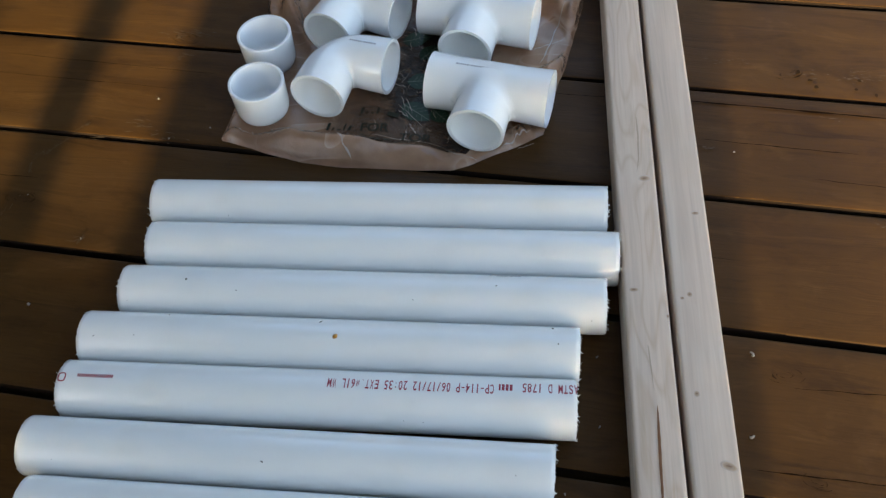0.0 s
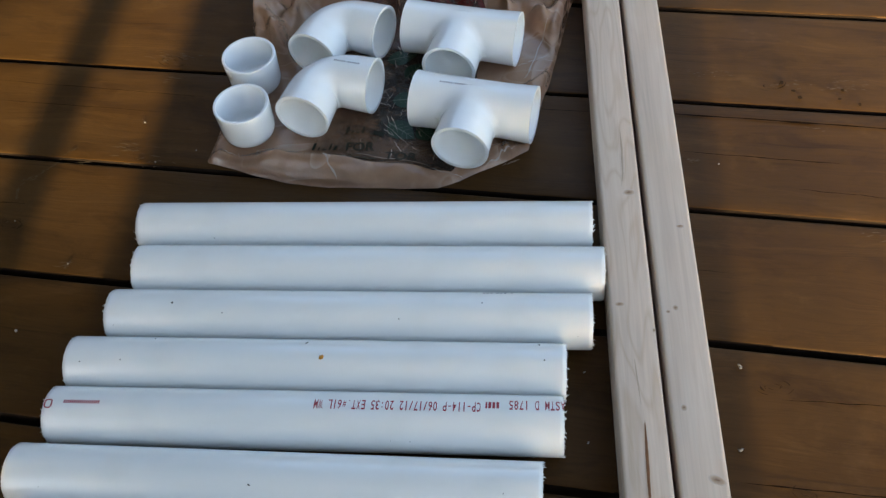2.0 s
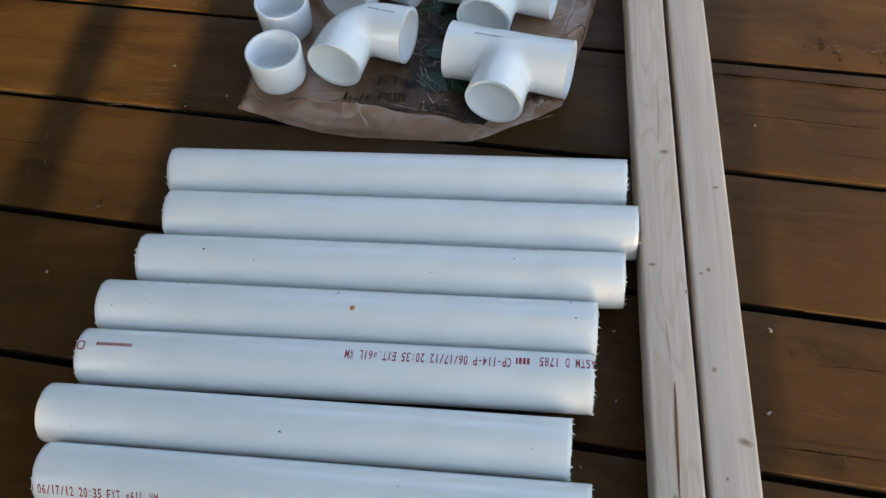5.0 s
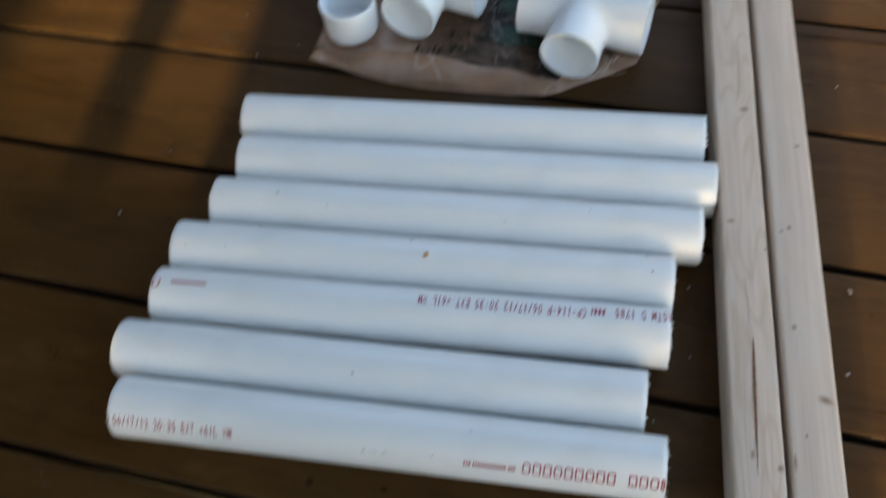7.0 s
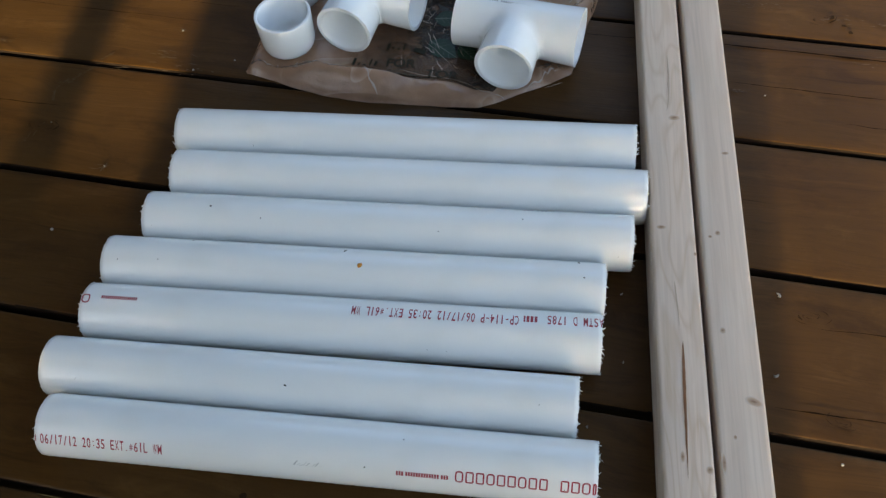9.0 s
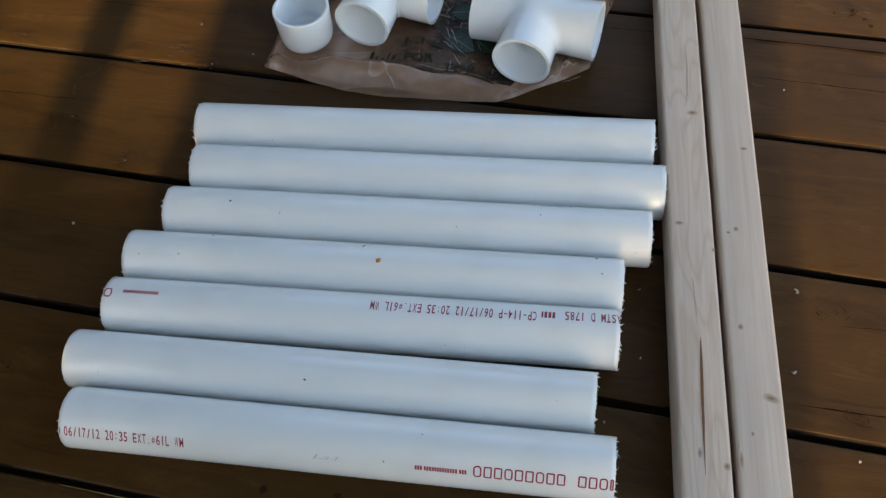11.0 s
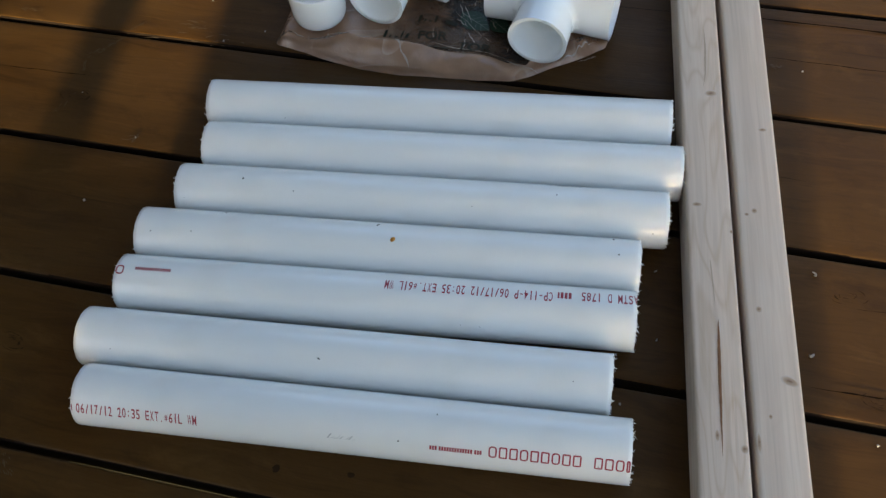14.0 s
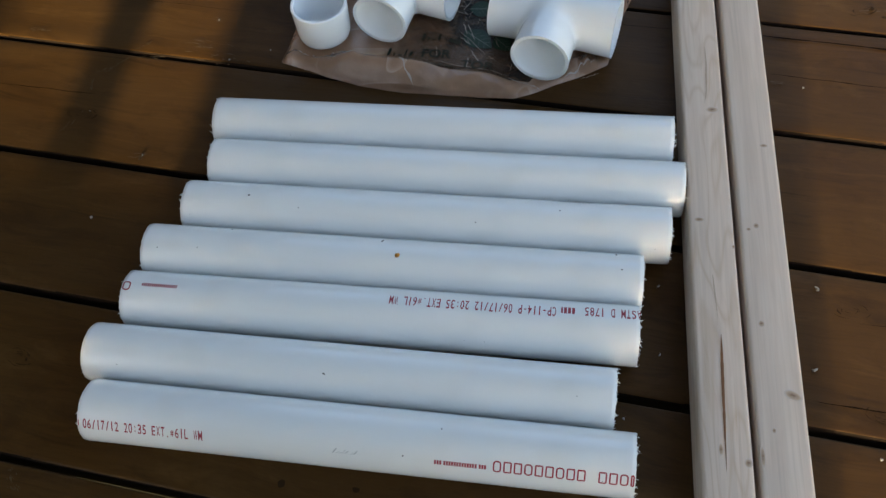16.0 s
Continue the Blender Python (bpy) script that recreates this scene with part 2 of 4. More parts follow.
VEIN = plain("pale_vein_ink", (0.20, 0.24, 0.19), 0.4, 0.4, 300.0, 0.3)
BAG_INK = plain("dark_green_ink", (0.022, 0.026, 0.016), 0.5, 0.3, 300.0, 0.15)
SWIRL = plain("dark_grain", (0.034, 0.0170, 0.0060), 0.75, 0.3, 200.0, 0.12)
# near-black board sides: shade of the gaps put into the colour
SEAM_SHADE = plain("shaded_board_side", (0.014, 0.008, 0.005), 0.9, 0.4, 40.0, 0.1)
SPECK = plain("dirt_speck", (0.07, 0.065, 0.05), 0.8, 0.4, 500.0)
AMBER = plain("amber_leaf_scrap", (0.62, 0.27, 0.03), 0.5, 0.45, 500.0)
CRACK = plain("crack_shade", (0.012, 0.006, 0.004), 0.9, 0.3, 300.0, 0.05)
SOIL = plain("dark_soil", (0.05, 0.045, 0.03), 0.9, 0.4, 3.0)
WALL = plain("unseen_wall", (0.42, 0.40, 0.37), 0.7, 0.15, 5.0)
DARK_WALL = plain("dark_unseen_wall", (0.10, 0.085, 0.07), 0.8, 0.3, 5.0)
JOIST = plain("joist_wood", (0.045, 0.03, 0.018), 0.8, 0.4, 20.0)


# ---- building helpers ----
def mesh_from(name, bm, material, smooth=True):
    me = bpy.data.meshes.new(name)
    bm.normal_update()
    bm.to_mesh(me)
    bm.free()
    for mat in material if isinstance(material, (list, tuple)) else [material]:
        me.materials.append(mat)
    if smooth:
        me.shade_smooth()
    return me


def thing(name, m=None):
    ob = new(name)
    ob.empty_display_size = 0.05
    if m is not None:
        ob.matrix_world = m
    return ob


def part(name, bm, material, parent, label="", smooth=True, at=None):
    ob = new(name, mesh_from(name, bm, material, smooth))
    ob.parent = parent
    if at is not None:
        ob.matrix_basis = at
    if label:
        ob["label"] = label
    return ob


def loft(bm, rings, closed=True, cap=False, mat=0):
    """Faces between rings of points of one length. Returns the vertex rings."""
    vs = [[bm.verts.new(p) for p in ring] for ring in rings]
    n = len(vs[0])
    for a, b in zip(vs, vs[1:]):
        for i in range(n if closed else n - 1):
            j = (i + 1) % n
            f = bm.faces.new((a[i], a[j], b[j], b[i]))
            f.material_index = mat
    if cap:
        bm.faces.new(list(reversed(vs[0])))
        bm.faces.new(vs[-1])
    return vs


def blob(bm, size, seed, squash=0.6, cuts=2):
    """An uneven pebble of about that size round the origin."""
    rnd = random.Random(seed)
    r = bmesh.ops.create_icosphere(bm, subdivisions=cuts, radius=size)
    for v in r["verts"]:
        k = 1 + 0.35 * noise.noise(v.co * (1.2 / size) + Vector((seed, 0, 0))) + rnd.uniform(-0.05, 0.05)
        v.co = Vector((v.co.x * k, v.co.y * k, v.co.z * k * squash))


def bar_profile(w, h, r, steps=3):
    """Section of a squared bar with eased edges, centred on x, from 0 to h."""
    pts = []
    for cx, cz, a0 in ((w / 2 - r, h - r, 0), (-w / 2 + r, h - r, 90), (-w / 2 + r, r, 180), (w / 2 - r, r, 270)):
        for i in range(steps + 1):
            a = radians(a0 + 90 * i / steps)
            pts.append((cx + r * math.cos(a), cz + r * math.sin(a)))
    return pts


# ---- things: pipes ----
PIPE_R, BORE_R = 0.02415, 0.0204


def text_mesh(words, width, height, flip=False, weight=0.0):
    """A bmesh of flat lettering, width by height, from the origin (u to the right, v up)."""
    cu = bpy.data.curves.new("lettering", "FONT")
    cu.body, cu.size, cu.offset = words, 1.0, weight
    ob = bpy.data.objects.new("lettering", cu)
    scene.collection.objects.link(ob)
    bpy.context.view_layer.update()
    me = bpy.data.meshes.new_from_object(ob.evaluated_get(bpy.context.evaluated_depsgraph_get()))
    bm = bmesh.new()
    bm.from_mesh(me)
    bpy.data.objects.remove(ob)
    bpy.data.curves.remove(cu)
    bpy.data.meshes.remove(me)
    xs = [v.co.x for v in bm.verts]
    ys = [v.co.y for v in bm.verts]
    for v in bm.verts:
        v.co = Vector(((v.co.x - min(xs)) / (max(xs) - min(xs)) * width, (v.co.y - min(ys)) / (max(ys) - min(ys)) * height, 0))
        if flip:
            v.co.x, v.co.y = -v.co.x, -v.co.y
    return bm


def coded_mesh(words, width, height, flip=False):
    """Lettering of an ink-jet coder: every character in a cell of one width."""
    bm = bmesh.new()
    cell = width / len(words)
    for i, ch in enumerate(words):
        if ch == " ":
            continue
        low = {".": (0.22, 0.0, 0.16), ":": (0.20, 0.18, 0.62), "-": (0.60, 0.42, 0.12), "1": (0.24, 0.0, 1.0), "/": (0.70, 0.0, 0.96), "W": (0.84, 0.0, 1.0), "M": (0.84, 0.0, 1.0), "#": (0.66, 0.12, 0.66)}.get(ch, (0.76, 0.0, 1.0))
        glyph = text_mesh(ch, low[0] * cell, low[2] * height, weight=0.006 if ch in "WM" else 0.012)
        for f in glyph.faces:
            bm.faces.new([bm.verts.new((v.co.x + cell * (i + 0.5 - low[0] / 2), v.co.y + low[1] * height, 0)) for v in f.verts])
        glyph.free()
    if flip:
        for v in bm.verts:
            v.co.x, v.co.y = -v.co.x, -v.co.y
    return bm


def bars_mesh(widths, height, gap, flip=False):
    """Plain upright bars in a row in place of lettering."""
    bm = bmesh.new()
    x = 0.0
    for w in widths:
        if w > 0:
            loft(bm, [[(x, 0, 0), (x + w, 0, 0)], [(x, height, 0), (x + w, height, 0)]], closed=False)
        x += abs(w) + gap
    if flip:
        for v in bm.verts:
            v.co.x, v.co.y = -v.co.x, -v.co.y
    return bm


def hollow_mesh(width, height, line, round_by):
    """A plain hollow box with rounded corners, in place of a large letter."""
    bm = bmesh.new()

    def loop(inset, r):
        w, h, pts = width - 2 * inset, height - 2 * inset, []
        for cx, cy, a0 in ((w - r, h - r, 0), (r, h - r, 90), (r, r, 180), (w - r, r, 270)):
            pts += [(inset + cx + r * math.cos(radians(a0 + 22.5 * i)), inset + cy + r * math.sin(radians(a0 + 22.5 * i)), 0) for i in range(5)]
        return pts

    loft(bm, [loop(0.0, round_by), loop(line, max(0.0002, round_by - line))])
    return bm


def wrap(bm, u0, angle, lift=0.00018):
    """Lays flat lettering on a pipe: u along it, v round it, its foot at that angle from the top (away: plus)."""
    ys = [v.co.y for v in bm.verts]
    for k in range(1, 10):
        cut = min(ys) + (max(ys) - min(ys)) * k / 10
        bmesh.ops.bisect_plane(bm, geom=bm.verts[:] + bm.edges[:] + bm.faces[:], plane_co=(0, cut, 0), plane_no=(0, 1, 0))
    bmesh.ops.triangulate(bm, faces=bm.faces[:])
    for v in bm.verts:
        a = radians(angle) + v.co.y / PIPE_R
        r = PIPE_R + lift
        v.co = Vector((u0 + v.co.x, r * math.sin(a), r * math.cos(a)))
    return bm


def pipe_tube(u0, u1, seed):
    """Tube along x with sawn, slightly ragged ends."""
    rnd = random.Random(seed)
    n = 72
    bm = bmesh.new()
    tilt0, tilt1 = rnd.uniform(-0.012, 0.012), rnd.uniform(-0.012, 0.012)

    def ring(u, r, tilt=0.0, ragged=0.0, bow=0.0):
        pts = []
        for i in range(n):
            a = 2 * math.pi * i / n
            du = tilt * r * math.sin(a + seed) + (rnd.uniform(-ragged, ragged) if ragged else 0)
            pts.append((u + du, r * math.sin(a), r * math.cos(a)))
        return pts

    rings = [ring(u0 + 0.03, BORE_R), ring(u0 + 0.0006, BORE_R, tilt0, 0.0003), ring(u0, BORE_R + 0.0006, tilt0, 0.0003), ring(u0, PIPE_R - 0.0007, tilt0, 0.0003), ring(u0 + 0.0004, PIPE_R - 0.0001, tilt0, 0.0003)]
    rings += [ring(u0 + 0.004, PIPE_R)] + [ring(u0 + (u1 - u0) * k / 10, PIPE_R) for k in range(1, 10)] + [ring(u1 - 0.004, PIPE_R)]
    rings += [ring(u1 - 0.0004, PIPE_R - 0.0001, tilt1, 0.0003), ring(u1, PIPE_R - 0.0007, tilt1, 0.0003), ring(u1, BORE_R + 0.0006, tilt1, 0.0003), ring(u1 - 0.0006, BORE_R, tilt1, 0.0003), ring(u1 - 0.03, BORE_R)]
    rings.append(ring(u0 + 0.03, BORE_R))
    loft(bm, rings)
    bmesh.ops.reverse_faces(bm, faces=bm.faces[:])
    return bm


def burrs(u, out, seed, count):
    """Ragged shreds of plastic that hang on a sawn edge."""
    rnd = random.Random(seed)
    bm = bmesh.new()
    for _ in range(count):
        a = rnd.uniform(-1.9, 1.9)
        ln, w = rnd.uniform(0.0008, 0.0034) * rnd.uniform(0.3, 1.0), rnd.uniform(0.0003, 0.0011)
        r = PIPE_R - 0.0004
        p = Vector((u - out * 0.0005, r * math.sin(a), r * math.cos(a)))
        t = Vector((0, math.cos(a), -math.sin(a)))
        nrm = Vector((0, math.sin(a), math.cos(a)))
        curl = rnd.uniform(-1.0, 1.0)
        rings = []
        for k in range(4):
            s = k / 3
            c = p + Vector((out, 0, 0)) * ln * s + t * curl * ln * s * s + nrm * rnd.uniform(-0.2, 0.35) * ln * s
            ww = w * (1 - 0.8 * s)
            rings.append([c + t * ww, c + nrm * ww * 0.7, c - t * ww, c - nrm * ww * 0.7])
        loft(bm, rings, cap=True)
    return bm


def specks(bm_list, parent, name, mat, label):
    for u, a, size, seed, *long in bm_list:
        bm = bmesh.new()
        blob(bm, size, seed, 0.35, 1)
        for v in bm.verts if long else ():
            v.co = Vector((v.co.x * 0.42 + 0.3 * v.co.y * v.co.y / size, v.co.y * long[0], v.co.z))
        ang = radians(a)
        m = pose(u, PIPE_R * math.sin(ang), PIPE_R * math.cos(ang), -a, 0, seed * 40)
        part(name, bm, mat, parent, label, at=m)


def make_pipe(x0, x1, y, yaw, seed, label):
    c = math.cos(radians(yaw))
    ob = thing("pvc_pipe", pose(0, y, PIPE_R + 0.0002, 0, 0, yaw))
    u0, u1 = x0 / c, x1 / c
    tagged(ob, label, "pipe", "row of cut pipes on the deck")
    part("tube", pipe_tube(u0, u1, seed), PIPE, ob)
    tagged(part("sawn_burr", burrs(u1, 1, seed * 3 + 1, 48), CUT, ob, "ragged plastic shreds on the sawn end"), kind="stuff")
    tagged(part("sawn_burr", burrs(u0, -1, seed * 3 + 2, 22 if seed in (2, 3, 5) else 7), CUT, ob, "ragged plastic shreds on the sawn end"), kind="stuff")
    return ob


PIPES = [
    (-0.2058, 0.2134, 0.0718, 6.221, "plain white PVC pipe, sawn short, lying by the bag"),
    (-0.1921, 0.2275, 0.0210, 5.994, "plain white PVC pipe whose end nearly touches the lumber"),
    (-0.1981, 0.2211, -0.0283, 5.959, "white PVC pipe with faint dark stamp and dirt specks"),
    (-0.2148, 0.2037, -0.0777, 5.892, "white PVC pipe with an amber scrap stuck on top"),
    (-0.2126, 0.2064, -0.1260, 5.971, "white PVC pipe with upside-down red printing along its top"),
    (-0.2228, 0.1957, -0.1798, 5.376, "plain white PVC pipe with a small dark scratch"),
    (-0.2031, 0.2161, -0.2300, 5.251, "white PVC pipe with red printing along its side"),
]
pipes = [make_pipe(*row[:4], i + 1, row[4]) for i, row in enumerate(PIPES)]

DEG = PIPE_R * math.pi / 180  # length of one degree round the pipe
p7, p5, p3 = pipes[6], pipes[4], pipes[2]
part("printing", wrap(coded_mesh("06/17/12 20:35 EXT.#61L WM", 0.0965, 19 * DEG), -0.1993, -57), RED, p7, "red ink date code", False)
for k in range(14):
    if k != 9:
        part("ink_box", wrap(hollow_mesh(0.0060 if k < 13 else 0.0026, 21 * DEG, 0.0011, 0.0012 + 0.0012 * (k % 3 == 0) if k < 13 else 0.0012), 0.1160 + 0.0075 * k, -56), RED, p7, "hollow red ink box", False)
tagged(part("printing", wrap(bars_mesh([0.0014] * 3 + [-0.0006] + [0.0014] * 13 + [-0.0006] + [0.0014] * 3, 8 * DEG, 0.0005), 0.0733, -53), RED, p7, "small red ink bars", False), kind="stuff")
part("printing", wrap(bars_mesh([0.0007], 12 * DEG, 0.0), -0.2028, -53), RED, p7, "red ink bar cut by the end", False)


def slanted_bars(widths, height, gap, lean):
    """Thin leaning bars of uneven height in place of faint handwriting."""
    bm = bars_mesh(widths, height, gap)
    for i, v in enumerate(bm.verts):
        v.co = Vector((v.co.x + lean * v.co.y, v.co.y * (0.55 + 0.45 * math.cos(1.9 * (i // 4))), 0))
    return bm


tagged(part("printing", wrap(slanted_bars([0.0012, 0.0005, 0.0016, 0.0004, 0.0009, 0.0013, 0.0004, 0.0010, 0.0006], 9 * DEG, 0.0014, 0.7), -0.003, -52), FAINT_INK, p7, "faint grey pencil mark", False), kind="stuff")
part("printing", wrap(coded_mesh("ASTM D 1785", 0.0440, 22 * DEG, True), 0.2085, 27), RED, p5, "red ink standard number", False)
tagged(part("printing", wrap(bars_mesh([0.0022, 0.0022, 0.0022, 0.0014], 15 * DEG, 0.0009, True), 0.1572, 22), RED, p5, "small red ink mark", False), kind="stuff")
part("printing", wrap(coded_mesh("CP-114-P 06/17/12 20:35 EXT.#61L WM", 0.1330, 21 * DEG, True), 0.1432, 20), RED, p5, "red ink date code", False)
part("printing", wrap(hollow_mesh(0.0068, 19 * DEG, 0.0011, 0.0026), -0.2128, -12), RED, p5, "red ink bar cut by the end", False)
tagged(part("printing", wrap(bars_mesh([0.0012] * 18, 7 * DEG, 0.0005, True), -0.1665, 6), RED, p5, "small red ink bars", False), kind="stuff")
tagged(part("printing", wrap(bars_mesh([0.0010, -0.003, 0.0022, 0.0022, 0.0022, -0.001, 0.0022, 0.0022, 0.0022, -0.002, 0.0012], 7 * DEG, 0.0010), 0.124, 39), GREY_INK, p3, "faint dark stamp", False), kind="stuff")
specks([(-0.1387, -1, 0.0011, 1), (-0.0927, -22, 0.0007, 2), (0.0607, -30, 0.0008, 3), (0.1302, 6, 0.0007, 4), (0.2100, -62, 0.0007, 5), (-0.1898, -50, 0.0006, 6)], p3, "speck", SPECK, "dark dirt speck")
specks([(0.0053, -6, 0.0026, 7)], pipes[3], "scrap", AMBER, "amber leaf scrap")
specks([(-0.0095, 33, 0.0016, 8, 1.6), (-0.2007, -23, 0.0006, 9), (-0.1655, -18, 0.0006, 10), (0.1874, -4, 0.0008, 11), (0.183, 38, 0.0011, 12), (-0.142, 40, 0.0008, 13)], pipes[3], "speck", SPECK, "dark dirt speck")
specks([(-0.0251, -25, 0.0016, 14.9, 1.9), (-0.1929, -45, 0.0007, 15), (0.1677, -23, 0.0005, 16)], pipes[5], "speck", SPECK, "dark scratch")
specks([(0.0766, 10, 0.0006, 17), (0.0501, -44, 0.0007, 18), (0.194, -52, 0.0006, 19)], p7, "speck", SPECK, "dark dirt speck")
specks([(-0.1315, -60, 0.0007, 20)], pipes[0], "speck", SPECK, "dark dirt speck")
specks([(0.0728, -60, 0.0006, 21), (0.0883, -61, 0.0006, 22)], p5, "speck", SPECK, "dark dirt speck")

# ---- things: two squared lumber strips ----
LUM_YAW = math.degrees(math.atan(0.1282))
LUM_W, LUM_H = 0.0366, 0.0381


def make_lumber(x_at_zero, material, seed, label):
    ob = thing("lumber_strip", pose(x_at_zero, 0, 0.0002, 0, 0, LUM_YAW))
    tagged(ob, label, "lumber", "pair of lumber strips on the deck")
    bm = bmesh.new()
    prof = bar_profile(LUM_W, LUM_H, 0.0032, 4)
    rings = []
    for k in range(121):
        y = -0.85 + 2.44 * k / 120
        wob = 0.0005 * noise.noise(Vector((seed, y * 2.2, 0)))
        rings.append([(x + wob + (0.00035 * noise.noise(Vector((x * 60 + seed, y * 9, z * 40)))), y, z + (0.0003 * noise.noise(Vector((x * 50, y * 11, seed))) if z > 0.02 else 0)) for x, z in prof])
    loft(bm, rings, cap=True)
    bmesh.ops.reverse_faces(bm, faces=bm.faces[:])
    part("strip", bm, material, ob)
    return ob


def on_lumber(ob, x, y, z=LUM_H):
    q = ob.matrix_basis.inverted() @ Vector((x, y, z))
    return Vector((q.x, q.y, LUM_H))


def knot(ob, x, y, sx, sy, seed, turn=0.0, mat=None):
    sx, sy = sx * 1.7, sy * 1.7
    bm = bmesh.new()
    c = bm.verts.new((0, 0, 0.00045))
    ring = []
    for i in range(20):
        a = 2 * math.pi * i / 20
        k = 1 + 0.25 * noise.noise(Vector((math.cos(a) * 1.4, math.sin(a) * 1.4, seed)))
        ring.append(bm.verts.new((sx * k * math.cos(a), sy * k * math.sin(a), 0.00025)))
    for i in range(20):
        bm.faces.new((c, ring[i], ring[(i + 1) % 20]))
    q = on_lumber(ob, x, y)
    part("knot", bm, mat or KNOT, ob, "small brown knot", at=pose(q.x, q.y, q.z, 0, 0, turn))


def split(ob, points, width, seed, mat=SPLIT):
    """A long drying split: a dark sliver along given places."""
    bm = bmesh.new()
    rows = []
    n = 24
    for k in range(n + 1):
        s = k / n * (len(points) - 1)
        i = min(int(s), len(points) - 2)
        x = points[i][0] + (points[i + 1][0] - points[i][0]) * (s - i)
        y = points[i][1] + (points[i + 1][1] - points[i][1]) * (s - i)
        q = on_lumber(ob, x, y)
        w = width * math.sin(math.pi * (k / n) ** 0.7) * (0.75 + 0.5 * abs(noise.noise(Vector((seed, k * 0.4, 0))))) + 0.00010
        dx = 0.0002 * noise.noise(Vector((seed + 3, k * 0.5, 0)))
        rows.append([(q.x + dx - w, q.y, q.z + 0.0004), (q.x + dx + w, q.y, q.z + 0.0004)])
    loft(bm, rows, closed=False)
    part("split", bm, mat, ob, "long brown drying split" if mat == SPLIT else "brown grain streak")


SPLIT_LINE = [(0.2678, -0.0975), (0.2712, -0.1330), (0.2745, -0.1640), (0.2790, -0.2060)]
LUM_C = 0.2350 + LUM_W / 2 / math.cos(radians(LUM_YAW))
lum_a = make_lumber(LUM_C, PINE_A, 1, "pale whitewood strip with grain lines and a long split")
lum_b = make_lumber(LUM_C + (LUM_W + 0.0041) / math.cos(radians(LUM_YAW)), PINE_B, 2, "smooth pale whitewood strip with small knots")
split(lum_a, SPLIT_LINE, 0.0013, 1)
split(lum_a, [(0.2575, -0.045), (0.261, -0.065), (0.2645, -0.085)], 0.0006, 6, STREAK)
split(lum_a, [(0.232, 0.205), (0.2355, 0.180), (0.238, 0.150), (0.2375, 0.135)], 0.0009, 3, STREAK)
knot(lum_a, 0.245, 0.128, 0.0034, 0.0022, 1)
knot(lum_a, 0.243, 0.006, 0.0026, 0.0014, 2)
knot(lum_a, 0.2935, -0.197, 0.0017, 0.0020, 3)
knot(lum_a, 0.274, -0.191, 0.0010, 0.0030, 4)
knot(lum_a, 0.272, -0.016, 0.0009, 0.0013, 5)
knot(lum_b, 0.289, 0.008, 0.0016, 0.0016, 6)
knot(lum_b, 0.291, 0.094, 0.0022, 0.0013, 7)
knot(lum_b, 0.297, -0.083, 0.0016, 0.0018, 8)
knot(lum_b, 0.3215, -0.139, 0.0040, 0.0022, 9, -25)
knot(lum_b, 0.310, -0.169, 0.0010, 0.0013, 10)
knot(lum_b, 0.303, -0.190, 0.0010, 0.0055, 11)
knot(lum_b, 0.283, 0.0035, 0.0012, 0.0010, 12)

# ---- things: PVC fittings ----
FIT_R, SOCK_R = 0.0290, 0.0247
BASE = 0.0042  # height of the bag film under them


def arc_cap(rings_at, n=64):
    return [[(r * math.cos(2 * math.pi * i / n), r * math.sin(2 * math.pi * i / n), z) for i in range(n)] for r, z in rings_at]


def make_cap(m, label):
    """End cap, open end up."""
    ob = thing("end_cap", m)
    tagged(ob, label, "pipe fitting", "PVC fittings on the bag")
    bm = bmesh.new()
    h = 0.0425
    prof = [(0.0001, 0.0), (0.018, 0.0), (0.0235, 0.0010), (0.0262, 0.0034), (0.0274, 0.0070), (0.0280, 0.012), (0.0286, 0.030), (0.0290, h - 0.0012), (0.0287, h - 0.0003), (0.0281, h), (0.0262, h), (0.0257, h - 0.0004), (0.0253, h - 0.0016), (0.0245, 0.012), (0.0236, 0.0085), (0.020, 0.0065), (0.0001, 0.0060)]
    loft(bm, arc_cap(prof))
    bmesh.ops.remove_doubles(bm, verts=bm.verts[:], dist=0.0003)
    part("cap", bm, FIT, ob)
    return ob


def mouth(end_r=FIT_R):
    """Section of a socket mouth from outside to bore: (radius, distance back from the face)."""
    return [(end_r - 0.0009, 0.0002), (end_r - 0.0014, 0.0), (SOCK_R + 0.0012, 0.0), (SOCK_R + 0.0006, 0.0004), (SOCK_R, 0.0016), (SOCK_R - 0.0004, 0.030), (SOCK_R - 0.0034, 0.0305), (SOCK_R - 0.0034, 0.045)]


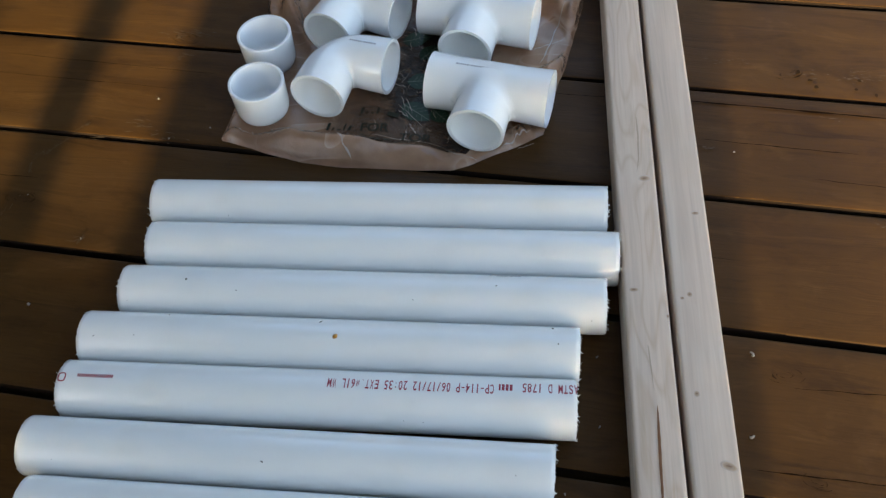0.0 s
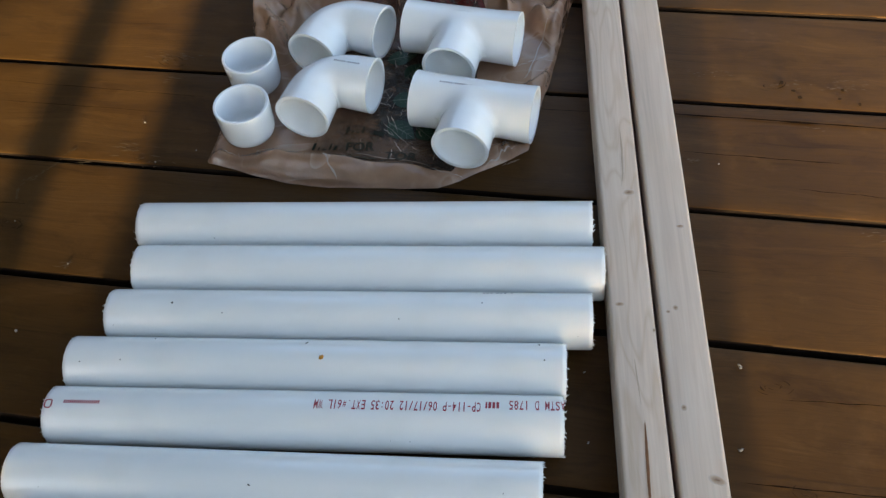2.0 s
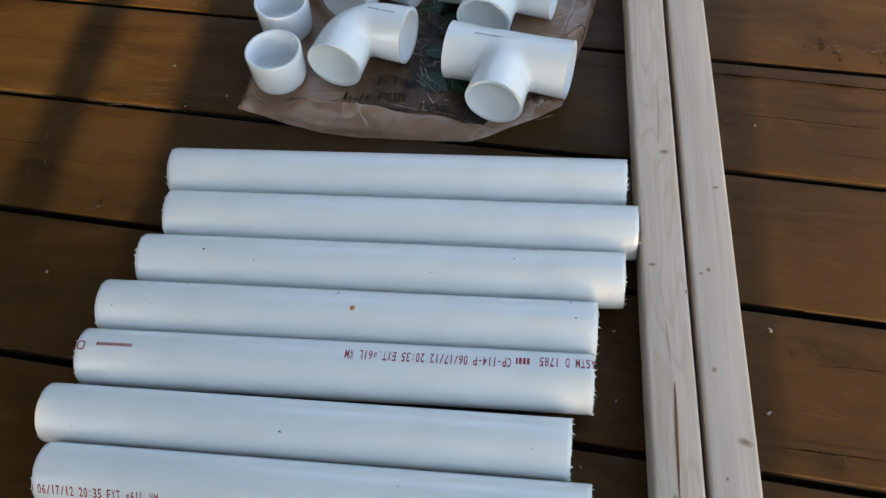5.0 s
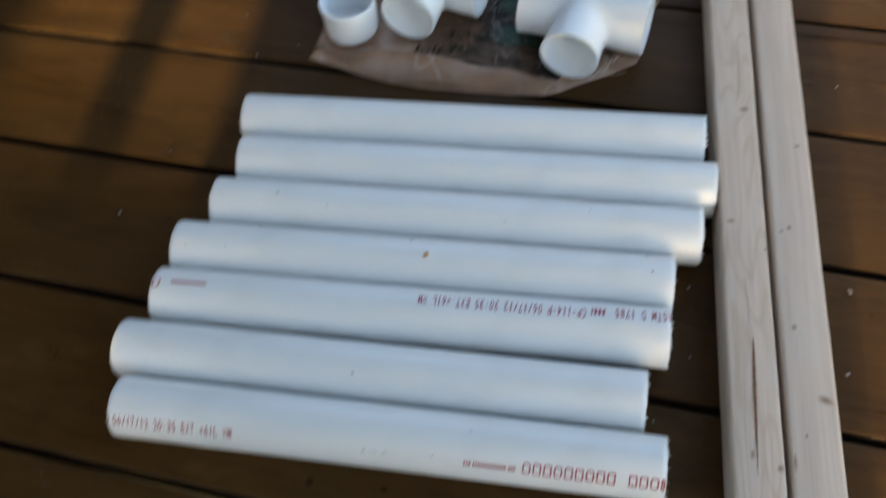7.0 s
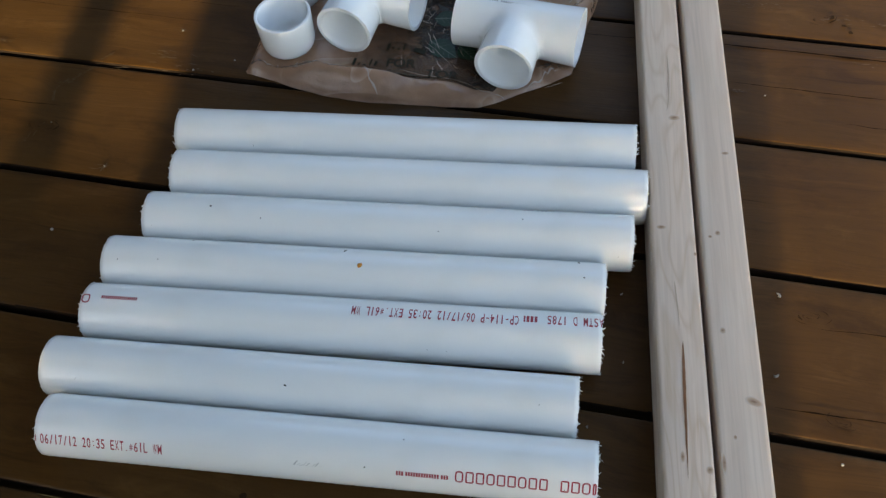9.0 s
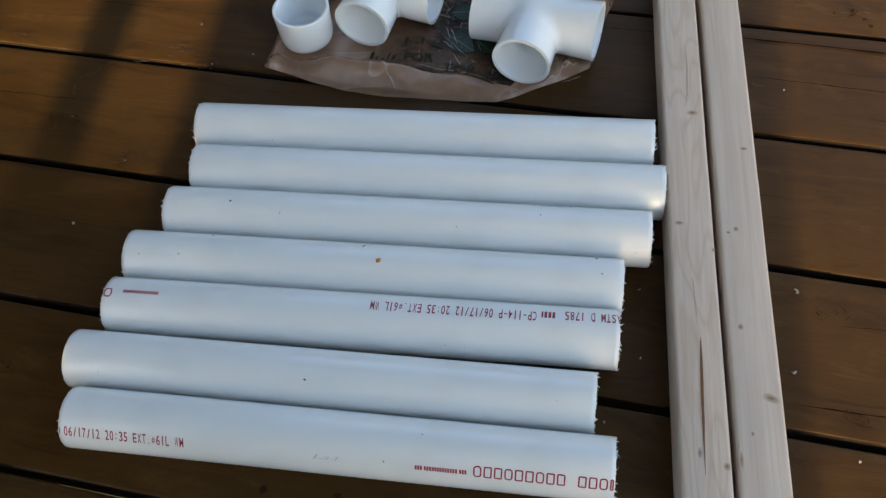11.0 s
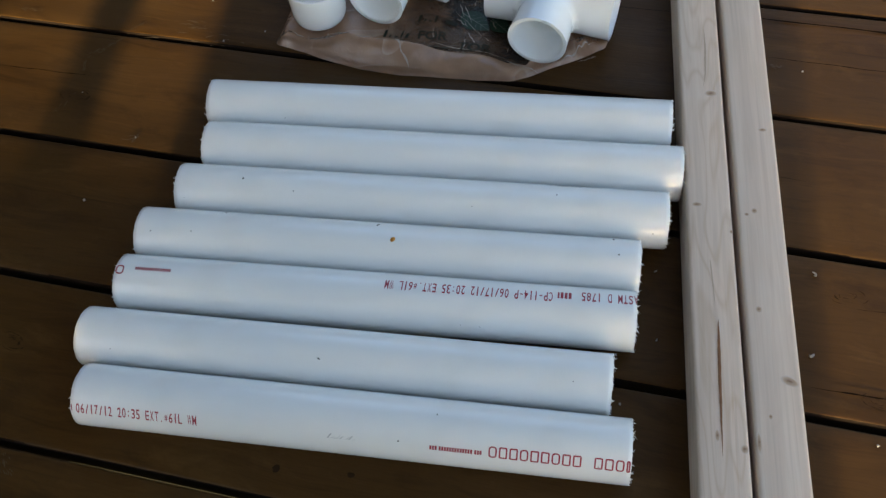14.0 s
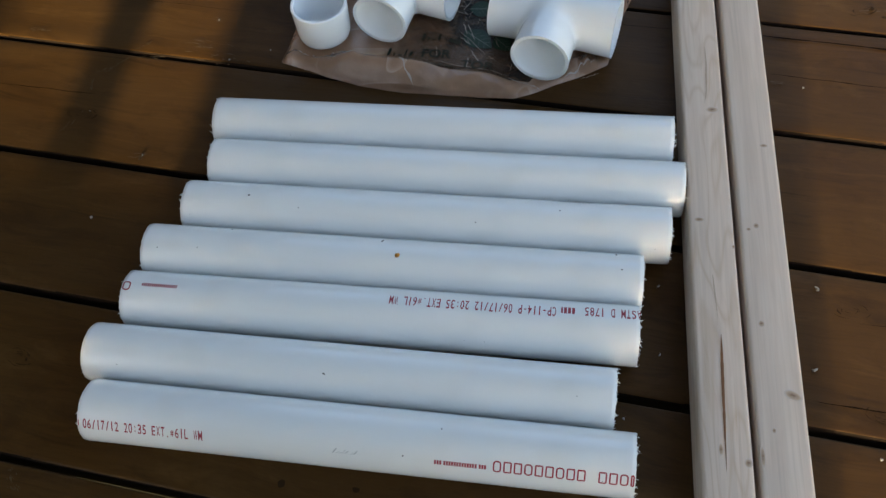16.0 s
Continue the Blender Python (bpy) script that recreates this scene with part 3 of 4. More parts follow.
def make_elbow(m, label):
    """Ninety-degree elbow lying flat: one mouth to +x, the other to -y, the bend round the origin."""
    ob = thing("elbow_fitting", m)
    tagged(ob, label, "pipe fitting", "PVC fittings on the bag")
    n, half, bend = 56, 0.059, 0.030
    stations = []  # centre, direction, radius
    for s, r in ((0.0, FIT_R), (0.0012, FIT_R + 0.0001), (0.010, FIT_R - 0.0003), (0.022, FIT_R - 0.0007), (half - bend - 0.002, FIT_R - 0.0010)):
        stations.append((Vector((half - s, 0, 0)), Vector((-1, 0, 0)), r))
    for k in range(11):
        a = radians(90 * k / 10)
        c = Vector((bend, -bend, 0)) + bend * Vector((-math.sin(a), math.cos(a), 0))
        stations.append((c, Vector((-math.cos(a), -math.sin(a), 0)), FIT_R - 0.0012 - 0.0008 * math.sin(2 * a)))
    for s, r in ((half - bend - 0.002, FIT_R - 0.0010), (0.022, FIT_R - 0.0007), (0.010, FIT_R - 0.0003), (0.0012, FIT_R + 0.0001), (0.0, FIT_R)):
        stations.append((Vector((0, -half + s, 0)), Vector((0, -1, 0)), r))

    def ring(c, d, r):
        side = Vector((0, 0, 1)).cross(d)
        return [c + r * (math.cos(2 * math.pi * i / n) * side + math.sin(2 * math.pi * i / n) * Vector((0, 0, 1))) for i in range(n)]

    rings = [ring(*st) for st in stations]
    d0, d1 = stations[0][1], stations[-1][1]
    pre = [ring(stations[0][0] + d0 * back, d0, r) for r, back in reversed(mouth())]
    post = [ring(stations[-1][0] - d1 * back, d1, r) for r, back in mouth()]
    bm = bmesh.new()
    loft(bm, rings)
    bmesh.ops.recalc_face_normals(bm, faces=bm.faces[:])
    part("body", bm, FIT, ob)
    for rows in (pre + rings[:1], rings[-1:] + post):
        bm = bmesh.new()
        loft(bm, rows)
        bmesh.ops.recalc_face_normals(bm, faces=bm.faces[:])
        part("socket", bm, BORE, ob)
    return ob


def smooth_union(a, b, k):
    h = max(k - abs(a - b), 0.0) / k
    return min(a, b) - h * h * k * 0.25


def make_tee(m, label):
    """Tee lying flat: run along x, branch to -y."""
    ob = thing("tee_fitting", m)
    tagged(ob, label, "pipe fitting", "PVC fittings on the bag")
    half, reach, n, fil = 0.062, 0.058, 96, 0.0055
    R0 = FIT_R

    def radius(s):  # s: distance back from a mouth
        return R0 - 0.0012 * min(1.0, s / 0.030)

    def d_run(p):
        return math.hypot(p.y, p.z) - radius(half - abs(p.x))

    def d_branch(p):
        if p.y > 0:
            return math.hypot(p.x, p.z) - radius(reach) + p.y * 1.2
        return math.hypot(p.x, p.z) - radius(reach + p.y)

    def pushed(p, nrm, mine, other):
        q = p.copy()
        for _ in range(14):
            val = smooth_union(d_run(q), d_branch(q), fil)
            if abs(val) < 1e-6:
                break
            q = q - nrm * val * 0.8
            if (q - p).length > 0.012:
                return p
        return q

    bm = bmesh.new()

    def shell(make_pt, params, keep):
        rows = []
        for s in params:
            row = []
            for i in range(n):
                p, nrm = make_pt(s, 2 * math.pi * i / n)
                row.append((p, nrm))
            rows.append(row)
        vs = [[bm.verts.new(pushed(p, nrm, None, None)) for p, nrm in row] for row in rows]
        for a in range(len(rows) - 1):
            for i in range(n):
                j = (i + 1) % n
                if all(keep(rows[q][w][0]) for q, w in ((a, i), (a, j), (a + 1, i), (a + 1, j))):
                    bm.faces.new((vs[a][i], vs[a][j], vs[a + 1][j], vs[a + 1][i]))
        return vs

    def run_pt(x, t):
        r = radius(half - abs(x))
        return Vector((x, r * math.cos(t), r * math.sin(t))), Vector((0, math.cos(t), math.sin(t)))

    def br_pt(y, t):
        r = radius(reach + y)
        return Vector((r * math.cos(t), y, r * math.sin(t))), Vector((math.cos(t), 0, math.sin(t)))

    xs = [-half + 2 * half * k / 60 for k in range(61)]
    shell(run_pt, xs, lambda p: not (p.y < 0 and d_branch(p) < -0.0012))
    ys = [-reach + (reach - 0.001) * k / 40 for k in range(41)]
    shell(br_pt, ys, lambda p: d_run(p) > -0.0012)
    # mouths and bores
    def ring(c, d, r):
        side = Vector((0, 0, 1)).cross(d)
        return [c + r * (math.cos(2 * math.pi * i / n) * side + math.sin(2 * math.pi * i / n) * Vector((0, 0, 1))) for i in range(n)]
    for c, d in ((Vector((half, 0, 0)), Vector((-1, 0, 0))), (Vector((-half, 0, 0)), Vector((1, 0, 0))), (Vector((0, -reach, 0)), Vector((0, 1, 0)))):
        prof = [(R0, 0.0)] + mouth()
        sock = bmesh.new()
        loft(sock, [ring(c + d * back, d, r) for r, back in prof])
        bmesh.ops.recalc_face_normals(sock, faces=sock.faces[:])
        part("socket", sock, BORE, ob)
    bmesh.ops.remove_doubles(bm, verts=bm.verts[:], dist=0.00005)
    loose = [v for v in bm.verts if not v.link_faces]
    bmesh.ops.delete(bm, geom=loose, context="VERTS")
    bmesh.ops.recalc_face_normals(bm, faces=bm.faces[:])
    part("body", bm, FIT, ob)
    return ob


def stamp(ob, along, count, x0, angle, r=FIT_R):
    """A row of small dark bars stamped on a fitting, along x, at that angle from its top."""
    widths = [(0.0009 if i % 5 == 2 else 0.0014) if i % 7 else -0.0012 for i in range(count)]
    bm = bars_mesh(widths, 0.0023, 0.0009)
    for v in bm.verts:
        a = radians(angle) + v.co.y / r
        v.co = Vector((x0 + v.co.x, (r - 0.0003) * math.sin(a), (r - 0.0003) * math.cos(a)))
    tagged(part("stamp", bm, STAMP_INK, ob, "small grey stamped bars", False), kind="stuff")


FZ = BASE + FIT_R
elbow_a = make_elbow(pose(-0.0795, 0.2560, FZ, 0, 0, -7.3), "glossy white PVC elbow with a dark stamp, on the bag")
make_elbow(pose(-0.0850, 0.3455, FZ, 0, 0, -14.2), "glossy white PVC elbow lying behind another elbow")
tee_a = make_tee(pose(0.0865, 0.2285, FZ, 0, 0, -6.0), "glossy white PVC tee with a dark stamp, on the bag")
make_tee(pose(0.0575, 0.3375, FZ, 0, 0, -6.0), "glossy white PVC tee lying behind another tee")
make_cap(pose(-0.1500, 0.1990, BASE), "white PVC end cap standing open end up by the bag edge")
make_cap(pose(-0.1630, 0.2700, BASE), "white PVC end cap standing open end up behind its twin")
stamp(elbow_a, 0, 15, 0.016, -2)
stamp(tee_a, 0, 16, -0.036, -2)

# ---- things: plastic bag ----
SPOTS = [(-0.15, 0.20, 0.035), (-0.163, 0.274, 0.035), (-0.08, 0.255, 0.05), (-0.085, 0.34, 0.05), (-0.085, 0.215, 0.035), (0.085, 0.19, 0.04), (0.03, 0.235, 0.04), (0.0865, 0.23, 0.05), (0.135, 0.225, 0.04), (0.0575, 0.34, 0.05), (0.11, 0.335, 0.04), (0.0, 0.345, 0.04), (0.055, 0.30, 0.04), (-0.03, 0.25, 0.04)]


def bag_edge(x, y):
    """Signed distance-like value inside the bag's outline (metres, plus inside)."""
    front = 0.135 + 0.31 * max(0.0, -0.088 - x) ** 1.15 + 0.10 * max(0.0, x + 0.05) + 0.85 * max(0.0, x - 0.06) ** 1.15
    left = -0.184 - 0.16 * max(0.0, y - 0.30)
    right = 0.149 + 0.11 * (y - 0.25)
    wob = 0.004 * noise.noise(Vector((x * 14, y * 14, 3.1))) + 0.0012 * noise.noise(Vector((x * 45, y * 45, 1.1)))
    return min(y - front, x - left, right - x, 0.56 - y) + wob


def crumple(x, y):
    """Facets with sharp creases, as in crushed film: folded waves in several directions."""
    z = 0.0
    for i, (turn, freq, amp) in enumerate(((12, 24, 0.0050), (75, 31, 0.0042), (128, 42, 0.0030), (40, 66, 0.0019), (158, 83, 0.0014))):
        a = radians(turn)
        w = noise.noise(Vector((x * 11, y * 11, i * 3.7)))
        u = freq * (x * math.cos(a) + y * math.sin(a)) + 1.1 * w
        gate = 0.35 + 0.65 * abs(noise.noise(Vector((x * 7, y * 7, 20 + i * 2.3)))) * 2
        z += amp * gate * abs(2 * (u - math.floor(u + 0.5)))
    return z


def bag_height(x, y):
    e = max(0.0, bag_edge(x, y))
    flat = 0.0
    for sx, sy, r in SPOTS:
        d = math.hypot(x - sx, y - sy)
        flat = max(flat, 1.0 if d < r else math.exp(-((d - r) / 0.014) ** 2))
    crest = 0.024 + 0.006 * noise.noise(Vector((x * 9, 2.0, 0.0)))
    rim = 0.0215 * (1 - 0.62 * max(0.0, min(1.0, (x + 0.045) / 0.035)) * max(0.0, min(1.0, (0.11 - x) / 0.02))) * math.sin(min(1.0, e / crest) * math.pi / 2) * math.exp(-max(0.0, e - crest) / 0.009)
    rim *= max(0.0, min(1.0, (0.24 - y) / 0.05))
    p = Vector((x, y, 0.7))
    ridge = crumple(x, y)
    ridge *= 0.30 + 0.70 * max(0.0, min(1.0, (y - 0.185) / 0.03))
    ridge *= 0.4 + 0.6 * max(0.0, min(1.0, (abs(y - 0.192) - 0.018) / 0.012))
    side = max(0.0, min(1.0, (abs(x - 0.0) - 0.12) / 0.03)) * max(0.0, min(1.0, (y - 0.24) / 0.08))
    back = max(0.0, min(1.0, (y - 0.38) / 0.04))
    loose = (1 - flat)
    ridge *= 1.0 + 1.3 * min(1.0, side + back)
    z = 0.0022 + rim * (0.35 + 0.65 * loose) + ridge * (0.12 + 0.88 * loose) * min(1.0, e / 0.01) + (side + back) * loose * 0.046 * (1 - abs(noise.noise(Vector((x * 27 + 3.0 * y, y * 8 + 9, 0.7))))) ** 4 * min(1.0, e / 0.012)
    flap = math.exp(-((x - 0.126) / 0.014) ** 2 - ((y - 0.186) / 0.014) ** 2)
    z += 0.016 * flap * (0.45 + abs(noise.noise(Vector((x * 95 + y * 60, y * 30, 4.0)))) * 1.6) * min(1.0, e / 0.008)
    if flat > 0.97 and flap < 0.05:
        z = min(z, BASE - 0.0004)
    return max(0.0008, z * min(1.0, 0.15 + e / 0.004))


def bag_fan(cx, cy, rings, spokes, lift, inside, power=0.8):
    """A sheet of rings round a middle, out to where inside() ends."""
    bm = bmesh.new()
    reach = []
    for k in range(spokes):
        a = 2 * math.pi * k / spokes
        d, lo, hi = Vector((math.cos(a), math.sin(a))), 0.0, 0.4
        r = 0.004
        while r < hi and inside(cx + d.x * r, cy + d.y * r):
            lo, r = r, r + 0.004
        hi = r
        for _ in range(12):
            mid = (lo + hi) / 2
            lo, hi = (mid, hi) if inside(cx + d.x * mid, cy + d.y * mid) else (lo, mid)
        reach.append((d, lo))
    rows = []
    for j in range(rings + 1):
        s = 0.01 + 0.99 * (j / rings) ** power
        rows.append([(cx + d.x * r * s, cy + d.y * r * s, bag_height(cx + d.x * r * s, cy + d.y * r * s) + lift) for d, r in reach])
    loft(bm, rows)
    bm.faces.new(bm.verts[:spokes])
    bmesh.ops.recalc_face_normals(bm, faces=bm.faces[:])
    return bm


def in_print(x, y):
    wob = 0.012 * noise.noise(Vector((x * 30, y * 30, 0)))
    left = -0.085 - 0.010 * max(0.0, min(1.0, (y - 0.195) / 0.02)) - 0.2 * max(0, y - 0.28)
    return left + wob < x < 0.074 + wob and 0.166 + 0.5 * wob < y < 0.45


bag = thing("plastic_bag", pose(0, 0, 0))
tagged(bag, "crumpled tan plastic shopping bag with dark green print, spread flat", "bag")
part("film", bag_fan(-0.01, 0.32, 110, 420, 0.0, lambda x, y: bag_edge(x, y) > 0), BAG, bag)
part("printed_panel", bag_fan(0.012, 0.30, 70, 260, 0.0005, in_print), PRINT, bag, "worn dark print")


def bag_words(bm, x, y, turn):
    c, s = math.cos(radians(turn)), math.sin(radians(turn))
    bmesh.ops.subdivide_edges(bm, edges=[e for e in bm.edges if e.calc_length() > 0.004], cuts=1)
    for v in bm.verts:
        px, py = x + c * v.co.x - s * v.co.y, y + s * v.co.x + c * v.co.y
        v.co = Vector((px, py, bag_height(px, py) + 0.0016))
    return bm


part("printing", bag_words(text_mesh("FOR", 0.030, 0.0125, weight=0.02), -0.042, 0.181, 5), BAG_INK, bag, "dark green letters", False)
part("printing", bag_words(slanted_bars([0.0030, 0.0014, 0.0038, 0.0016, 0.0030, 0.0018], 0.0105, 0.0032, 0.12), -0.078, 0.179, 5), BAG_INK, bag, "dark green bars", False)
part("printing", bag_words(text_mesh("TOR", 0.034, 0.0125, weight=0.02), 0.000, 0.172, 2), BAG_INK, bag, "dark green letters", False)
tagged(part("printing", bag_words(slanted_bars([0.0030, 0.0016, 0.0034, 0.0022], 0.0095, 0.0030, 0.15), -0.048, 0.206, 8), BAG_INK, bag, "dark green bars", False), kind="stuff")
part("printing", bag_words(bars_mesh([0.0130], 0.0055, 0.0), -0.020, 0.208, -14), BAG_INK, bag, "dark printed patch", False)
tagged(part("printing", bag_words(bars_mesh([0.005, 0.003, 0.006, 0.002, 0.004, 0.006, 0.003, 0.005, 0.004, 0.006], 0.0036, 0.0026), -0.076, 0.164, 5), BAG_INK, bag, "small dark green bars", False), kind="stuff")


def bag_leaf(x, y, length, turn, fat=0.36):
    """A printed leaf with a toothed outline and a pale midrib and side veins."""
    c, s = math.cos(radians(turn)), math.sin(radians(turn))

    def on(u, v, lift):
        px, py = x + c * u - s * v, y + s * u + c * v
        return (px, py, bag_height(px, py) + lift)

    bm = bmesh.new()
    rows = []
    for k in range(25):
        q = k / 24
        half = length * fat * math.sin(math.pi * q ** 0.8) * (1.0 - 0.16 * (k % 2)) + 0.0001
        rows.append([on(length * q, half * j / 4, 0.0009) for j in range(-4, 5)])
    loft(bm, rows, closed=False)
    leaf = part("leaf_print", bm, LEAF, bag, "dark green printed leaf")
    bm = bmesh.new()
    lines = [(0.0, 0.0, 1.0, 0.0, 0.00045)]
    for k in range(1, 5):
        q = 0.16 * k + 0.06
        for side in (-1, 1):
            lines.append((q, 0.0, q + 0.17, side * fat * 0.72 * math.sin(math.pi * q ** 0.8), 0.00028))
    for u0, v0, u1, v1, w in lines:
        rows = []
        for k in range(9):
            q = k / 8
            u, v, ww = length * (u0 + (u1 - u0) * q), length * (v0 + (v1 - v0) * q), w * (1 - 0.6 * q)
            rows.append([on(u, v - ww, 0.0013), on(u, v + ww, 0.0013)])
        loft(bm, rows, closed=False)
    tagged(part("vein", bm, VEIN, leaf, "pale printed veins"), kind="stuff")


for row in ((-0.006, 0.226, 0.038, -32), (-0.008, 0.258, 0.030, 10, 0.42), (0.026, 0.222, 0.026, -40, 0.40), (0.000, 0.292, 0.032, 58), (0.022, 0.246, 0.026, 34, 0.40), (-0.026, 0.318, 0.034, 22), (-0.012, 0.350, 0.030, 75, 0.40)):
    bag_leaf(*row)


def crease_into(bm, x0, y0, x1, y1, width, n=40):
    """Adds a whitened fold line in the film, from place to place."""
    rows = []
    side = Vector((y0 - y1, x1 - x0)).normalized()
    for k in range(n + 1):
        s = k / n
        x = x0 + (x1 - x0) * s + 0.002 * noise.noise(Vector((s * 4, x0 * 50, y0 * 50)))
        y = y0 + (y1 - y0) * s + 0.002 * noise.noise(Vector((s * 4, y0 * 50, 7)))
        w = width * (0.2 + abs(noise.noise(Vector((s * 7, x1 * 90, 2))))) * min(1.0, 5 * s, 5 * (1 - s)) + 0.00004
        rows.append([(x - side.x * w, y - side.y * w, bag_height(x - side.x * w, y - side.y * w) + 0.0014), (x + side.x * w, y + side.y * w, bag_height(x + side.x * w, y + side.y * w) + 0.0014)])
    loft(bm, rows, closed=False)


CREASES = (
    (0.012, 0.285, 0.052, 0.215, 0.0007), (-0.012, 0.226, 0.022, 0.196, 0.0006), (0.004, 0.300, 0.030, 0.262, 0.0005),
    (-0.030, 0.178, 0.050, 0.170, 0.0006), (-0.062, 0.166, -0.040, 0.140, 0.0016), (0.020, 0.330, 0.040, 0.380, 0.0006),
    (-0.140, 0.166, -0.060, 0.166, 0.0008), (0.050, 0.166, 0.085, 0.160, 0.0008), (-0.004, 0.236, 0.006, 0.214, 0.0007),
    (0.022, 0.272, 0.036, 0.248, 0.0008), (0.105, 0.176, 0.132, 0.200, 0.0010), (0.120, 0.180, 0.137, 0.190, 0.0008),
    (0.128, 0.300, 0.146, 0.380, 0.0012), (0.118, 0.320, 0.150, 0.340, 0.0009), (-0.172, 0.170, -0.150, 0.163, 0.0008),
)
for row in CREASES:
    bm = bmesh.new()
    crease_into(bm, *row)
    part("crease", bm, CREASE, bag, "whitened fold line in the film")
rnd = random.Random(12)
bm = bmesh.new()
for _ in range(46):
    x, y, a, ln = rnd.uniform(-0.045, 0.055), rnd.uniform(0.186, 0.350), rnd.gauss(-0.9, 0.7), rnd.uniform(0.005, 0.020)
    crease_into(bm, x, y, x + ln * math.cos(a), y + ln * math.sin(a), rnd.uniform(0.0003, 0.0010), 12)
tagged(part("wrinkle", bm, CREASE, bag, "short pale wrinkles in the printed film"), kind="stuff")

# ---- things: plastic shavings and crumbs on the deck ----
def shaving(x, y, size, seed):
    """A small curled shred of white plastic."""
    rnd = random.Random(seed)
    bm = bmesh.new()
    rings = []
    turn = rnd.uniform(0.9, 2.4)
    for k in range(9):
        a = turn * k / 8
        r = size * (0.30 + 0.06 * k)
        c = Vector((r * math.cos(a), r * math.sin(a), size * 0.22 + size * 0.25 * k / 8))
        w = size * 0.40 * (1 - 0.4 * k / 8)
        d = Vector((math.cos(a), math.sin(a), 0))
        rings.append([c + d * w, c + Vector((0, 0, w)), c - d * w, c - Vector((0, 0, w))])
    loft(bm, rings, cap=True)
    ob = new("plastic_shaving", mesh_from("plastic_shaving", bm, DULL))
    ob.matrix_world = pose(x, y, 0.0004, 0, 0, rnd.uniform(0, 360))
    tagged(ob, "curled white plastic shaving on the brown deck", "shaving", "plastic shavings on the deck")


def crumb(x, y, size, seed):
    bm = bmesh.new()
    blob(bm, size, seed, 0.6, 1)
    ob = new("plastic_crumb", mesh_from("plastic_crumb", bm, DULL))
    ob.matrix_world = pose(x, y, size * 0.4, 0, 0, seed * 31)
    tagged(ob, "tiny white plastic crumb on the brown deck", "crumb", "plastic crumbs on the deck")


for i, (x, y, s) in enumerate([(0.344, -0.095, 0.0042), (0.346, -0.0215, 0.0034), (0.206, -0.164, 0.0026), (-0.283, 0.014, 0.0022), (0.218, -0.041, 0.0022), (0.226, -0.105, 0.0018)]):
    shaving(x, y, s, i + 1)
for i, (x, y, s) in enumerate([(-0.302, -0.0625, 0.0016), (0.395, -0.160, 0.0013), (-0.361, 0.060, 0.0009), (-0.242, 0.151, 0.0012), (-0.203, 0.171, 0.0010), (0.331, 0.204, 0.0011), (-0.274, 0.205, 0.0010)]):
    crumb(x, y, s, i + 1)

# ---- structure: ground, joists, post, and unseen walls added to close and shade the deck ----
bm = bmesh.new()
loft(bm, [[(-1500, -1500, -0.7), (1500, -1500, -0.7)], [(-1500, 1500, -0.7), (1500, 1500, -0.7)]], closed=False)
ground = new("ground", mesh_from("ground", bm, SOIL))
tagged(ground, "dark bare soil under the deck", "ground", kind="structure")


def box(bm, x0, x1, y0, y1, z0, z1):
    loft(bm, [[(x0, y0, z0), (x1, y0, z0), (x1, y1, z0), (x0, y1, z0)], [(x0, y0, z1), (x1, y0, z1), (x1, y1, z1), (x0, y1, z1)]], cap=True)


def wall(name, label, *dims, mat=WALL):
    bm = bmesh.new()
    box(bm, *dims)
    bmesh.ops.bevel(bm, geom=bm.edges[:], offset=0.006, segments=2, affect="EDGES")
    bmesh.ops.recalc_face_normals(bm, faces=bm.faces[:])
    ob = new(name, mesh_from(name, bm, mat, False))
    tagged(ob, label, "wall", kind="structure")


# added block, stands in for whoever shades the pipes from behind the camera
wall("shade_block_south", "added unseen block that shades the middle of the deck", -0.131, 0.444, -1.13, -0.95, 0.0, 1.62)
wall("wall_post", "slim post at the deck edge", -0.280, -0.232, -1.05, -1.00, 0.0, 1.6)
# added out of view so the sunlight fades out towards the near boards
wall("shade_block_low", "added unseen low block that fades the sun on the near deck", -2.4, 0.36, -2.34, -2.26, 0.0, 0.494)
wall("wall_north", "plain low wall at the far deck edge", -3.4, 3.4, 2.70, 2.82, -0.7, 1.20, mat=DARK_WALL)
# added unseen slats: their widths set how much sun reaches the right boards
screen = thing("shade_screen", pose(0, 0, 0))
tagged(screen, "added unseen slats that thin the sun on the right", "wall", kind="structure")
for k in range(-8, 56):
    bm = bmesh.new()
    box(bm, 0.50 + 0.025 * k, 0.50 + 0.025 * k + (0.0118 if k < 8 else 0.0050), -2.51, -2.50, 0.0, 0.80)
    bmesh.ops.recalc_face_normals(bm, faces=bm.faces[:])
    part("slat", bm, DARK_WALL, screen, smooth=False)
# solid sheet above the slats, added to block glare on the pipe ends
bm = bmesh.new()
box(bm, 0.28, 1.92, -2.52, -2.49, 0.802, 1.7)
bmesh.ops.recalc_face_normals(bm, faces=bm.faces[:])
part("panel", bm, DARK_WALL, screen, smooth=False)
# overhead sheet added out of view to limit light from above
wall("shade_sheet", "added unseen sheet overhead that cuts down the sky light", -1.6, 1.0, -2.3, 1.55, 2.45, 2.55)
# added block: shades the far left, closes a sky strip mirrored in the pipes
wall("shade_block_corner", "added unseen block that shades the far left of the deck", -1.25, -0.255, -2.56, -2.44, 0.0, 2.60)
# added out of view to dim the left; its near end lets low light in
wall("shade_block_west", "added unseen tall block that darkens the left side", -1.55, -1.43, -1.40, 2.68, 0.0, 2.7, mat=DARK_WALL)

